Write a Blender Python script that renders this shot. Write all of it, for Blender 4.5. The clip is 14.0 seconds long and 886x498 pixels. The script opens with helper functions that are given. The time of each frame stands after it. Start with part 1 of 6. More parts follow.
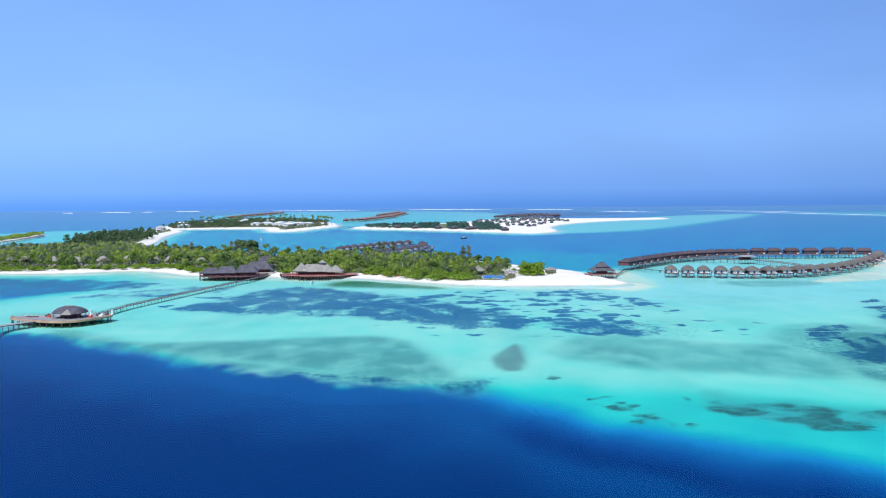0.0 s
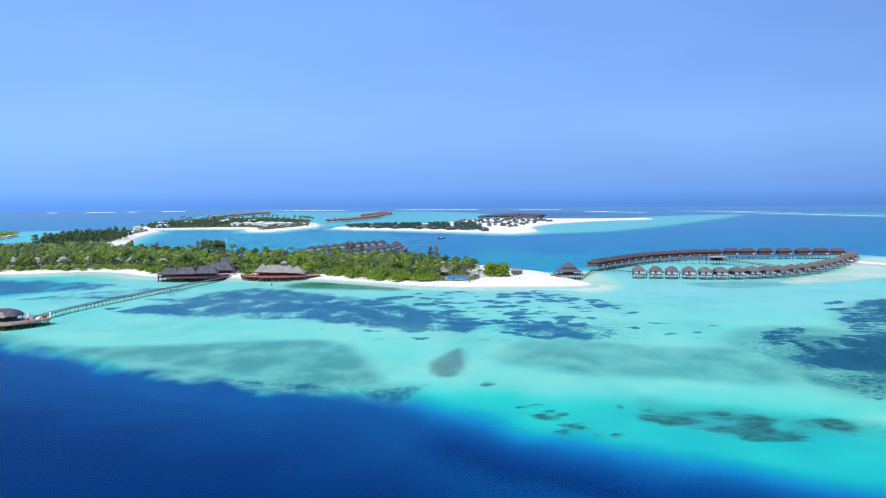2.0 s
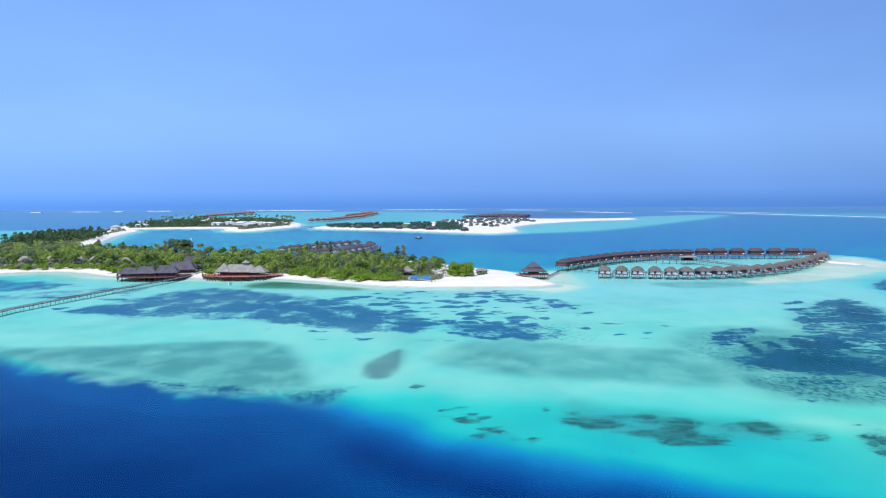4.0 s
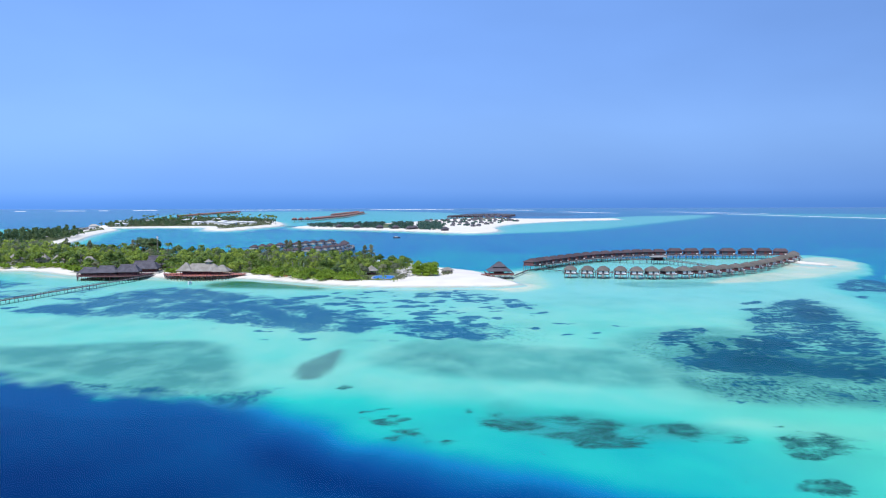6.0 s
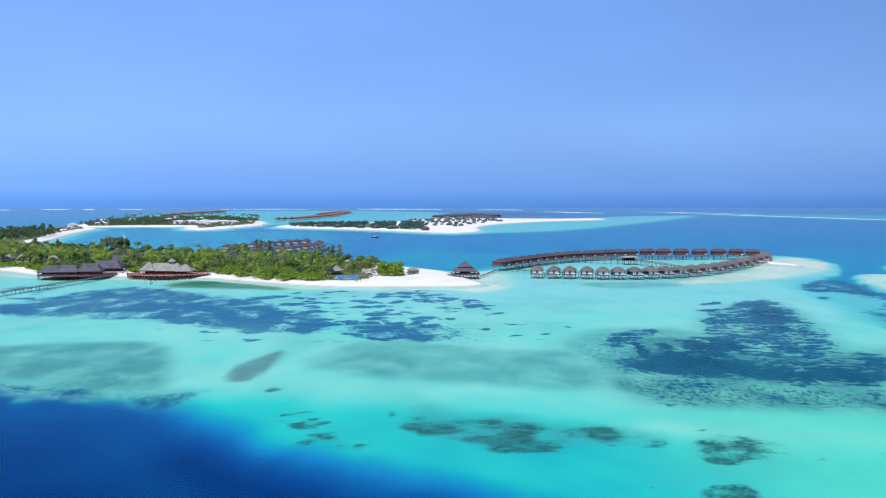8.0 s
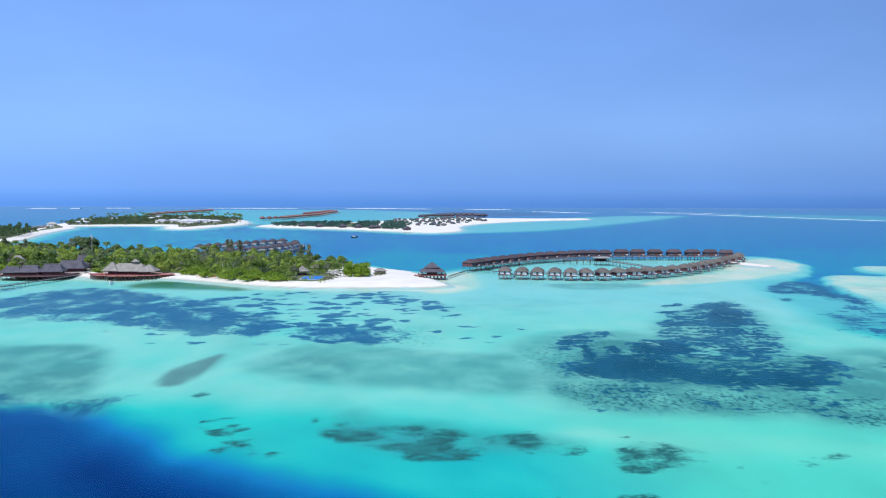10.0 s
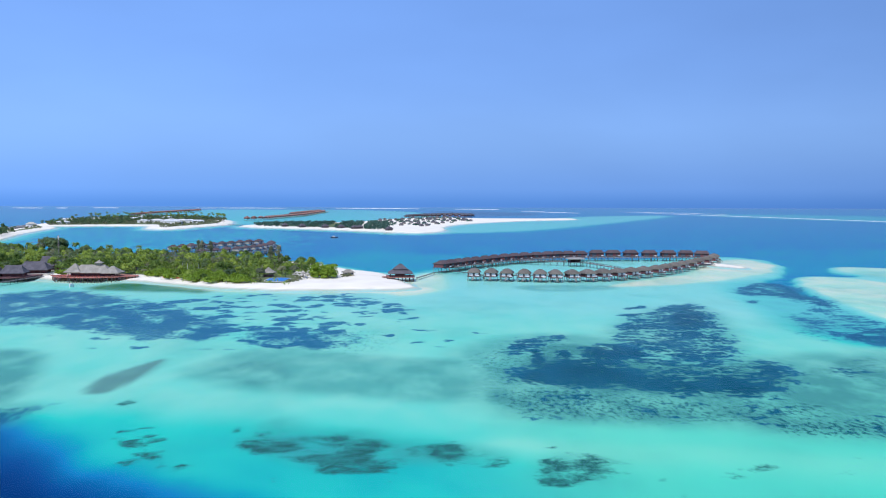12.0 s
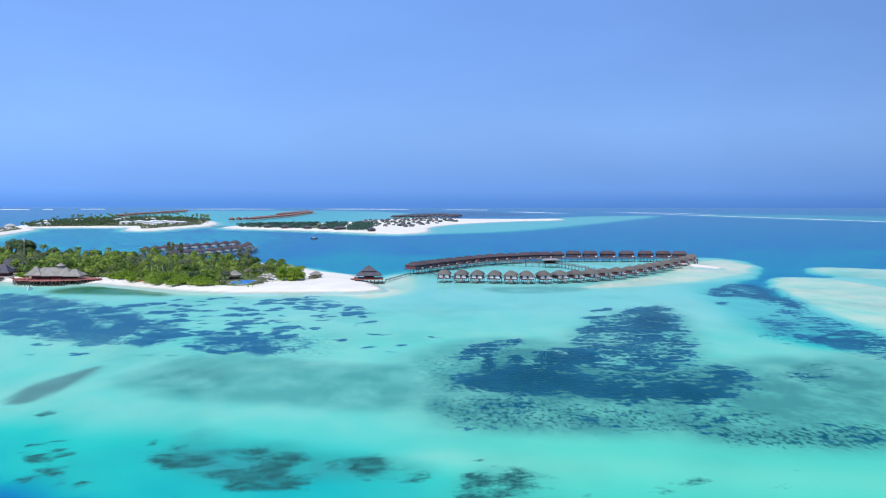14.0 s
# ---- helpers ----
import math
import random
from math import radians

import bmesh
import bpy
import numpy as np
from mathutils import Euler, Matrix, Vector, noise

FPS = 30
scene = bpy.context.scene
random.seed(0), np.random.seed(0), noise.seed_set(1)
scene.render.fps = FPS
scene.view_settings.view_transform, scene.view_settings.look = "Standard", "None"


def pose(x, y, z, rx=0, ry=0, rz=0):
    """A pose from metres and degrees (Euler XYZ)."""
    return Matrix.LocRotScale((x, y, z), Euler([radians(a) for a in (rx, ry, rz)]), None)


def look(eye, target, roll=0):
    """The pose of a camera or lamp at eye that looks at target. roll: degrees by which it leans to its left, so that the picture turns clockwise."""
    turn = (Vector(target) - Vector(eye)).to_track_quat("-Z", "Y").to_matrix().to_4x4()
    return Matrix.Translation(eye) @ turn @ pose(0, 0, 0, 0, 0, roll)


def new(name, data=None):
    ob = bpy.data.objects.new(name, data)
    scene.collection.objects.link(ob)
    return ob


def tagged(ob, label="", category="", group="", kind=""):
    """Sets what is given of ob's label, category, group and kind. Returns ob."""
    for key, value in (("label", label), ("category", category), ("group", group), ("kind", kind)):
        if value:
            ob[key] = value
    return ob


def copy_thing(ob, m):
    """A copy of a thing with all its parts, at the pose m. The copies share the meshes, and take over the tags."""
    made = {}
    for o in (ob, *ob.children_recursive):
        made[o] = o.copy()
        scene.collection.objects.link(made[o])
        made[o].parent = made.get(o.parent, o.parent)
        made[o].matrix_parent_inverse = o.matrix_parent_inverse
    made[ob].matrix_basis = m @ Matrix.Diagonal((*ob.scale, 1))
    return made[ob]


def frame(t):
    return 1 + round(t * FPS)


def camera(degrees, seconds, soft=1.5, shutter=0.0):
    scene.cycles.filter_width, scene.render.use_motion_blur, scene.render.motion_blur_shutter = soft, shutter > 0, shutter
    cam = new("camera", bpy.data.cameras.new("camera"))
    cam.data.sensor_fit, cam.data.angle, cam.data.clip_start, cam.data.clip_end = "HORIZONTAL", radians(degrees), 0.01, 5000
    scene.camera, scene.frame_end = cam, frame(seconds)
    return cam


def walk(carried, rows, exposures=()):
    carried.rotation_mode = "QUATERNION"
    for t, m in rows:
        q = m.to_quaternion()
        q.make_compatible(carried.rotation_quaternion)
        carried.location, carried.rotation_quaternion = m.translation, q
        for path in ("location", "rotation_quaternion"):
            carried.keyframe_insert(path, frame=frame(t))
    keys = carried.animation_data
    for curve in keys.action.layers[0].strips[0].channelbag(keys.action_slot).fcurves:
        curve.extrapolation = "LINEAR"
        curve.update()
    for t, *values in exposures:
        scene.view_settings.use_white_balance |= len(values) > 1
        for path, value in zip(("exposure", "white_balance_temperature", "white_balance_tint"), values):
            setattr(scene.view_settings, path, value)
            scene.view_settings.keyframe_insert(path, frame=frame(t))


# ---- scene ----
cam = camera(58.0, 14.0, soft=1.1)
# seconds, x, y, z, yaw, pitch, lean
PATH = [
    (0, 0.000, 0.000, 48.000, 0.000, -3.465, -0.437),
    (1, 8.159, 5.212, 47.848, -0.344, -3.462, -0.414),
    (2, 16.297, 9.265, 47.472, -0.689, -3.454, -0.381),
    (3, 24.380, 12.378, 46.994, -1.034, -3.444, -0.335),
    (4, 32.382, 14.756, 46.515, -1.377, -3.438, -0.279),
    (5, 40.281, 16.591, 46.109, -1.717, -3.436, -0.211),
    (6, 48.058, 18.063, 45.832, -2.051, -3.440, -0.136),
    (7, 55.703, 19.341, 45.713, -2.379, -3.450, -0.056),
    (8, 63.209, 20.581, 45.758, -2.700, -3.465, 0.023),
    (9, 70.573, 21.925, 45.952, -3.015, -3.484, 0.096),
    (10, 77.800, 23.507, 46.255, -3.322, -3.503, 0.155),
    (11, 84.899, 25.444, 46.604, -3.623, -3.518, 0.191),
    (12, 91.884, 27.843, 46.913, -3.918, -3.524, 0.195),
    (13, 98.775, 30.798, 47.073, -4.208, -3.515, 0.157),
    (14, 105.595, 34.393, 46.952, -4.495, -3.484, 0.063),
]
walk(cam, [(t, pose(x, y, z, 90 + pitch, -lean, yaw)) for t, x, y, z, yaw, pitch, lean in PATH], ((0.0, 0.10), (3.0, 0.07), (7.0, 0.02), (14.0, -0.05)))

# ---- daylight ----
SUN_ELEVATION, SUN_AZIMUTH = radians(52), radians(205)   # azimuth clockwise from +y
world = bpy.data.worlds.new("daylight")
scene.world = world
world.use_nodes = True
wn, wl = world.node_tree.nodes, world.node_tree.links
wn.clear()
sky = wn.new("ShaderNodeTexSky")
sky.sky_type, sky.sun_disc = "NISHITA", False
sky.sun_elevation, sky.sun_rotation = SUN_ELEVATION, SUN_AZIMUTH
sky.air_density, sky.dust_density, sky.ozone_density = 1.0, 0.3, 2.0
tint = wn.new("ShaderNodeMix")
tint.data_type, tint.blend_type = "RGBA", "MULTIPLY"
tint.inputs[0].default_value = 1.0
tint.inputs[7].default_value = (0.62, 0.82, 1.25, 1)
wl.new(sky.outputs[0], tint.inputs[6])
coord = wn.new("ShaderNodeTexCoord")
split = wn.new("ShaderNodeSeparateXYZ")
wl.new(coord.outputs["Generated"], split.inputs[0])
haze = wn.new("ShaderNodeMapRange")
haze.interpolation_type = "SMOOTHSTEP"
haze.inputs[1].default_value, haze.inputs[2].default_value = 0.11, -0.004
wl.new(split.outputs[2], haze.inputs[0])
band = wn.new("ShaderNodeMix")
band.data_type = "RGBA"
band.inputs[7].default_value = (1.72, 3.90, 9.3, 1)
even = wn.new("ShaderNodeMix")     # bright tropical haze evens the dome out
even.data_type = "RGBA"
even.inputs[0].default_value = 0.62
even.inputs[7].default_value = (2.35, 4.65, 10.6, 1)
wl.new(tint.outputs[2], even.inputs[6])
wl.new(haze.outputs[0], band.inputs[0])
wl.new(even.outputs[2], band.inputs[6])
rim = wn.new("ShaderNodeMapRange")          # sea haze lying on the horizon
rim.interpolation_type = "SMOOTHSTEP"
rim.inputs[1].default_value, rim.inputs[2].default_value = 0.016, -0.010
wl.new(split.outputs[2], rim.inputs[0])
low = wn.new("ShaderNodeMix")
low.data_type = "RGBA"
low.inputs[7].default_value = (1.05, 2.95, 7.9, 1)
wl.new(rim.outputs[0], low.inputs[0])
wl.new(band.outputs[2], low.inputs[6])
# thin high cloud
squash = wn.new("ShaderNodeMapping")
squash.inputs[3].default_value = (1.0, 1.0, 3.0)
wl.new(coord.outputs["Generated"], squash.inputs[0])
cloud = wn.new("ShaderNodeTexNoise")
cloud.inputs["Scale"].default_value, cloud.inputs["Detail"].default_value = 2.2, 4.0
wl.new(squash.outputs[0], cloud.inputs[0])
veil = wn.new("ShaderNodeMapRange")
veil.inputs[1].default_value, veil.inputs[2].default_value = 0.40, 0.75
veil.inputs[3].default_value, veil.inputs[4].default_value = 0.97, 1.08
wl.new(cloud.outputs[0], veil.inputs[0])
sunward = wn.new("ShaderNodeMath")          # brighter on the sun's side
sunward.operation = "MULTIPLY_ADD"
sunward.inputs[1].default_value = -0.30
wl.new(split.outputs[0], sunward.inputs[0])
wl.new(veil.outputs[0], sunward.inputs[2])
brighten = wn.new("ShaderNodeVectorMath")
brighten.operation = "SCALE"
wl.new(low.outputs[2], brighten.inputs[0])
wl.new(sunward.outputs[0], brighten.inputs["Scale"])
back = wn.new("ShaderNodeBackground")
back.inputs[1].default_value = 0.10
wl.new(brighten.outputs[0], back.inputs[0])
wout = wn.new("ShaderNodeOutputWorld")
wl.new(back.outputs[0], wout.inputs[0])

sun_data = bpy.data.lights.new("sun", "SUN")
sun_data.energy, sun_data.angle, sun_data.color = 3.8, radians(0.5), (1.0, 0.965, 0.90)
sun = new("sun", sun_data)
sun.matrix_world = look((0, 0, 300), Vector((0, 0, 300)) - Vector((math.sin(SUN_AZIMUTH) * math.cos(SUN_ELEVATION),
                        math.cos(SUN_AZIMUTH) * math.cos(SUN_ELEVATION), math.sin(SUN_ELEVATION))) * 10)


# ---- materials ----
def material(name, dark, light, rough=0.8, grain=1.0, patch=0.1, bump=0.0, metal=0.0, vary=0.0, stretch=(1, 1, 1)):
    """Two scales of noise between two colours; vary: brightness spread from object to object."""
    m = bpy.data.materials.new(name)
    m.use_nodes = True
    n, l = m.node_tree.nodes, m.node_tree.links
    bsdf = n["Principled BSDF"]
    tex = n.new("ShaderNodeTexCoord")
    mp = n.new("ShaderNodeMapping")
    mp.inputs[3].default_value = stretch
    l.new(tex.outputs["Object"], mp.inputs[0])
    fine, wide = n.new("ShaderNodeTexNoise"), n.new("ShaderNodeTexNoise")
    fine.inputs["Scale"].default_value, fine.inputs["Detail"].default_value = grain, 5
    wide.inputs["Scale"].default_value, wide.inputs["Detail"].default_value = patch, 3
    l.new(mp.outputs[0], fine.inputs[0])
    l.new(tex.outputs["Object"], wide.inputs[0])
    add = n.new("ShaderNodeMath")
    add.operation = "MULTIPLY_ADD"
    add.inputs[1].default_value, add.inputs[2].default_value = 0.5, 0.0
    l.new(fine.outputs[0], add.inputs[0])
    add2 = n.new("ShaderNodeMath")
    add2.operation = "MULTIPLY_ADD"
    add2.inputs[1].default_value = 0.5
    l.new(wide.outputs[0], add2.inputs[0])
    l.new(add.outputs[0], add2.inputs[2])
    spread = n.new("ShaderNodeMapRange")
    spread.inputs[1].default_value, spread.inputs[2].default_value = 0.35, 0.65
    l.new(add2.outputs[0], spread.inputs[0])
    mix = n.new("ShaderNodeMix")
    mix.data_type = "RGBA"
    mix.inputs[6].default_value, mix.inputs[7].default_value = (*dark, 1), (*light, 1)
    l.new(spread.outputs[0], mix.inputs[0])
    colour = mix.outputs[2]
    if vary:
        info = n.new("ShaderNodeObjectInfo")
        hsv = n.new("ShaderNodeHueSaturation")
        val = n.new("ShaderNodeMapRange")
        val.inputs[3].default_value, val.inputs[4].default_value = 1 - vary, 1 + vary
        l.new(info.outputs["Random"], val.inputs[0])
        l.new(val.outputs[0], hsv.inputs["Value"])
        if name in ("sunlit broad leaves", "dark needle leaves", "grey-green dry leaves"):
            hue = n.new("ShaderNodeMapRange")
            hue.inputs[3].default_value, hue.inputs[4].default_value = 0.515, 0.475
            l.new(info.outputs["Random"], hue.inputs[0])
            l.new(hue.outputs[0], hsv.inputs["Hue"])
        l.new(colour, hsv.inputs["Color"])
        colour = hsv.outputs[0]
    l.new(colour, bsdf.inputs["Base Color"])
    bsdf.inputs["Roughness"].default_value, bsdf.inputs["Metallic"].default_value = rough, metal
    if bump:
        b = n.new("ShaderNodeBump")
        b.inputs["Strength"].default_value, b.inputs["Distance"].default_value = bump, 0.1
        l.new(fine.outputs[0], b.inputs["Height"])
        l.new(b.outputs[0], bsdf.inputs["Normal"])
    return m


THATCH = material("weathered thatch", (0.078, 0.068, 0.058), (0.185, 0.162, 0.135), 0.95, 2.2, 0.35, 0.6, vary=0.15, stretch=(1, 1, 0.3))
THATCH_PALE = material("sun-bleached thatch", (0.19, 0.17, 0.14), (0.37, 0.34, 0.29), 0.95, 2.2, 0.3, 0.6, stretch=(1, 1, 0.3))
THATCH_DARK = material("old dark thatch", (0.055, 0.05, 0.06), (0.135, 0.125, 0.14), 0.95, 2.0, 0.3, 0.6, stretch=(1, 1, 0.3))
ROOF_PLUM = material("dark plum-brown shingles", (0.048, 0.032, 0.035), (0.13, 0.088, 0.09), 0.9, 2.0, 0.3, 0.5, vary=0.15)
ROOF_RED = material("red-brown roof", (0.17, 0.075, 0.06), (0.32, 0.16, 0.13), 0.9, 1.5, 0.2, 0.4, vary=0.12)
WALL_RED = material("dark red-stained boards", (0.085, 0.025, 0.03), (0.20, 0.07, 0.07), 0.7, 3.0, 0.4, 0.3, vary=0.2, stretch=(3, 3, 0.4))
WOOD_DARK = material("dark weathered timber", (0.05, 0.04, 0.045), (0.14, 0.11, 0.11), 0.8, 3.0, 0.5, 0.3)
WOOD_GREY = material("bleached grey boardwalk", (0.20, 0.19, 0.18), (0.38, 0.35, 0.32), 0.85, 3.0, 0.4, 0.3)
DECK_RED = material("red-brown decking", (0.22, 0.08, 0.06), (0.42, 0.19, 0.14), 0.8, 3.0, 0.4, 0.3)
DECK_PLUM = material("dark red-brown decking", (0.10, 0.045, 0.045), (0.22, 0.10, 0.09), 0.8, 3.0, 0.4, 0.3)
DECK_SALMON = material("faded salmon-red decking", (0.36, 0.11, 0.08), (0.60, 0.25, 0.19), 0.8, 3.0, 0.4, 0.3)
DECK_TAN = material("tan hardwood decking", (0.36, 0.20, 0.11), (0.58, 0.38, 0.24), 0.75, 3.0, 0.4, 0.3)
WHITE = material("white cloth and paint", (0.68, 0.68, 0.68), (0.86, 0.85, 0.83), 0.8, 3.0, 0.5)
RED = material("red cushion cloth", (0.42, 0.05, 0.03), (0.68, 0.13, 0.08), 0.85, 3.0, 0.5)
LEAF = material("sunlit broad leaves", (0.075, 0.160, 0.024), (0.32, 0.44, 0.070), 0.65, 0.9, 0.25, vary=0.42)
LEAF_DARK = material("dark needle leaves", (0.060, 0.120, 0.045), (0.20, 0.29, 0.11), 0.7, 0.9, 0.25, vary=0.25)
# distant foliage: blue air haze mixed into the leaf colour
LEAF_HAZED = material("dark blue-green far leaves", (0.030, 0.085, 0.065), (0.085, 0.165, 0.120), 0.75, 0.9, 0.25, vary=0.2)
LEAF_PALM = material("palm fronds", (0.08, 0.15, 0.02), (0.23, 0.32, 0.06), 0.55, 1.5, 0.3, vary=0.25)
LEAF_GREY = material("grey-green dry leaves", (0.14, 0.17, 0.085), (0.33, 0.35, 0.20), 0.75, 1.2, 0.3, vary=0.25)
LEAF_PALE = material("pale silvery dry leaves", (0.26, 0.27, 0.20), (0.48, 0.48, 0.38), 0.75, 1.2, 0.3, vary=0.2)
LEAF_HEDGE = material("clipped bright hedge leaves", (0.14, 0.25, 0.012), (0.32, 0.44, 0.04), 0.65, 1.2, 0.35)
BARK = material("grey bark", (0.09, 0.07, 0.055), (0.21, 0.17, 0.14), 0.9, 3.0, 0.5, 0.4)
TILE_BLUE = material("blue pool mosaic", (0.004, 0.12, 0.46), (0.015, 0.24, 0.62), 0.35, 4.0, 0.5)
HULL_DARK = material("dark painted hull", (0.02, 0.03, 0.05), (0.07, 0.08, 0.11), 0.4, 2.0, 0.5)
for leafy in (LEAF, LEAF_DARK, LEAF_PALM, LEAF_GREY, LEAF_PALE, LEAF_HEDGE, LEAF_HAZED):   # light passes through thin leaves
    n, l = leafy.node_tree.nodes, leafy.node_tree.links
    glow = n.new("ShaderNodeBsdfTranslucent")
    l.new(n["Principled BSDF"].inputs["Base Color"].links[0].from_socket, glow.inputs[0])
    both = n.new("ShaderNodeMixShader")
    both.inputs[0].default_value = 0.45
    l.new(n["Principled BSDF"].outputs[0], both.inputs[1])
    l.new(glow.outputs[0], both.inputs[2])
    l.new(both.outputs[0], n["Material Output"].inputs[0])
ROCK = material("grey weathered rock", (0.13, 0.13, 0.13), (0.30, 0.29, 0.28), 0.95, 1.0, 0.2, 0.5)
STONE = material("pale coral stone", (0.36, 0.33, 0.28), (0.58, 0.54, 0.47), 0.9, 2.0, 0.3, 0.5)


# ---- fields over the plan ----
def signed_distance(X, Y, poly):
    """Metres inside (+) or outside (-) of an outline."""
    P = np.array(poly, float)
    best, inside = np.full(X.shape, 1e18), np.zeros(X.shape, bool)
    for (ax, ay), (bx, by) in zip(P, np.roll(P, -1, 0)):
        ex, ey = bx - ax, by - ay
        t = np.clip(((X - ax) * ex + (Y - ay) * ey) / (ex * ex + ey * ey), 0, 1)
        best = np.minimum(best, (X - ax - t * ex) ** 2 + (Y - ay - t * ey) ** 2)
        if ay != by:
            inside ^= ((ay > Y) != (by > Y)) & (X < (bx - ax) * (Y - ay) / (by - ay) + ax)
    return np.where(inside, 1, -1) * np.sqrt(best)


def smooth(v, a, b):
    t = np.clip((v - a) / (b - a), 0, 1)
    return t * t * (3 - 2 * t)


def rounded(poly, times=2):
    """The outline with its corners cut, so that it runs in curves."""
    P = np.array(poly, float)
    for _ in range(times):
        N = np.roll(P, -1, 0)
        P = np.stack([0.75 * P + 0.25 * N, 0.25 * P + 0.75 * N], 1).reshape(-1, 2)
    return P


MAIN_ISLAND = rounded([(-640, 610), (-520, 565), (-420, 556), (-330, 552), (-281, 546), (-250, 550), (-228, 564), (-200, 556), (-175, 530), (-150, 515),
    (-113, 511), (-100, 504), (-81, 500), (-59, 502), (-40, 488), (-21, 474), (3, 457), (29, 446), (53, 444), (77, 447), (95, 446), (107, 452), (103, 474),
    (97, 498), (92, 520), (86, 545), (67, 561), (46, 606), (5, 654), (-39, 656), (-87, 668), (-156, 685), (-230, 745), (-300, 820), (-340, 876),
    (-336, 905), (-346, 960), (-382, 1080), (-414, 1214), (-440, 1370), (-500, 1420), (-482, 1290), (-440, 1150), (-430, 1060), (-460, 960), (-490, 820), (-560, 720)])
FAR_ISLAND = rounded([(-460, 1410), (-400, 1436), (-357, 1438), (-317, 1432), (-290, 1300), (-262, 1270), (-235, 1276), (-222, 1402), (-196, 1493),
    (-207, 1600), (-257, 1850), (-395, 2100), (-537, 2100), (-590, 1800), (-540, 1480), (-500, 1400)])
SAND_ISLAND = rounded([(-160, 1380), (-51, 1311), (41, 1234), (91, 1172), (122, 1148), (152, 1160), (180, 1225), (182, 1381), (225, 1540), (308, 1694),
    (419, 1831), (512, 1880), (560, 1960), (554, 2040), (452, 1990), (311, 2010), (238, 2142), (113, 1990), (35, 1720), (-50, 1590), (-170, 1500)])
SANDBAR = rounded([(324, 610), (330, 578), (340, 564), (345, 578), (342, 602), (335, 620)])
LANDS = (MAIN_ISLAND, FAR_ISLAND, SAND_ISLAND, SANDBAR)

# ---- lagoon floor ----
REEF_FLAT = rounded([(-700, 380), (-420, 372), (-260, 335), (-171, 308), (-131, 286), (-101, 264), (-75, 240), (-55, 222), (-38, 213), (-15, 207), (6, 208),
    (15, 201), (24, 185), (37, 173), (49, 162), (62, 149), (82, 129), (120, 104), (200, 76), (400, 40), (700, 20), (700, 330), (460, 540), (416, 588), (392, 545),
    (350, 515), (372, 560), (398, 631), (402, 680), (370, 700), (330, 668), (230, 668), (190, 648), (150, 605), (118, 560), (108, 525), (60, 560),
    (-100, 600), (-420, 640), (-700, 640)])
ZONES = {"depth": [], "grass": [], "spots": [], "coral": [], "algae_and_reflection": [], "speck": []}


def zone(field, soft, value, *outline):
    """One outline of a field over the plan: softness of its edge in metres, value (depth: 0 wet sand .. 1 deep blue)."""
    ZONES[field].append((rounded(outline), soft, value))


zone("depth", 60, 0.34, (-420, 1950), (-200, 1520), (0, 1600), (113, 2000), (260, 2180), (330, 2500), (80, 3700), (-420, 3900), (-900, 3600), (-760, 2400))
zone("depth", 40, 0.3, (150, 1180), (240, 1215), (330, 1300), (520, 1620), (820, 2150), (1060, 2640), (700, 2420), (500, 2080), (225, 1560), (160, 1300))
zone("depth", 60, 0.45, (1050, 2600), (1120, 2350), (1160, 1900), (1500, 1700), (1700, 2600), (1300, 2900))
zone("depth", 30, 0.51, (-330, 860), (-230, 760), (-150, 720), (-60, 800), (-30, 1000), (-60, 1290), (-240, 1260), (-330, 1400), (-430, 1380), (-370, 1080))
zone("depth", 35, 0.52, (20, 640), (60, 600), (100, 545), (130, 600), (190, 690), (120, 760), (60, 800))
zone("depth", 30, 0.3, (-560, 1000), (-480, 1010), (-520, 1250), (-620, 1500), (-760, 1400), (-700, 1050))
zone("depth", 30, 0.35, (-620, 640), (-520, 700), (-490, 900), (-600, 900))
zone("depth", 60, 0.8, (-1500, -900), (500, -900), (400, 200), (200, 330), (-420, 400), (-1500, 480))
zone("depth", 42, 1, (-1500, -900), (500, -900), (160, 10), (90, 75), (40, 125), (-20, 158), (-110, 205), (-420, 300), (-1500, 400))
zone("depth", 0, 0.17, (-700, 380), (-420, 372), (-260, 335), (-171, 308), (-131, 286), (-101, 264), (-75, 240), (-55, 222), (-38, 213), (-15, 207), (6, 208), (15, 201), (24, 185), (37, 173), (49, 162), (62, 149), (82, 129), (120, 104), (200, 76), (400, 40), (700, 20), (700, 330), (460, 540), (416, 588), (392, 545), (350, 515), (372, 560), (398, 631), (402, 680), (370, 700), (330, 668), (230, 668), (190, 648), (150, 605), (118, 560), (108, 525), (60, 560), (-100, 600), (-420, 640), (-700, 640))
zone("depth", 16, 0.36, (12, 222), (60, 203), (120, 190), (200, 176), (420, 130), (760, 60), (760, -200), (-60, -200), (0, 140))
zone("depth", 30, 0.45, (60, 150), (130, 130), (220, 100), (420, 60), (420, -100), (60, -100))
zone("depth", -1, 0.97, (-420, -80), (-420, 420), (-200, 334), (-165, 308), (-146, 298), (-124, 280), (-104, 265), (-86, 250), (-66, 239), (-47, 227), (-30, 219), (-12, 212), (2, 206), (13, 200), (21, 189), (31, 179), (42, 170), (53, 160), (65, 152), (79, 143), (112, 124), (160, 96), (240, 50), (240, -80))
zone("depth", 25, 0.54, (-700, 400), (-420, 400), (-250, 372), (-215, 420), (-185, 500), (-260, 540), (-420, 545), (-700, 545))
zone("depth", 9, 0.4, (240, 305), (262, 402), (282, 476), (315, 500), (338, 512), (330, 440), (303, 350), (279, 300), (256, 270))
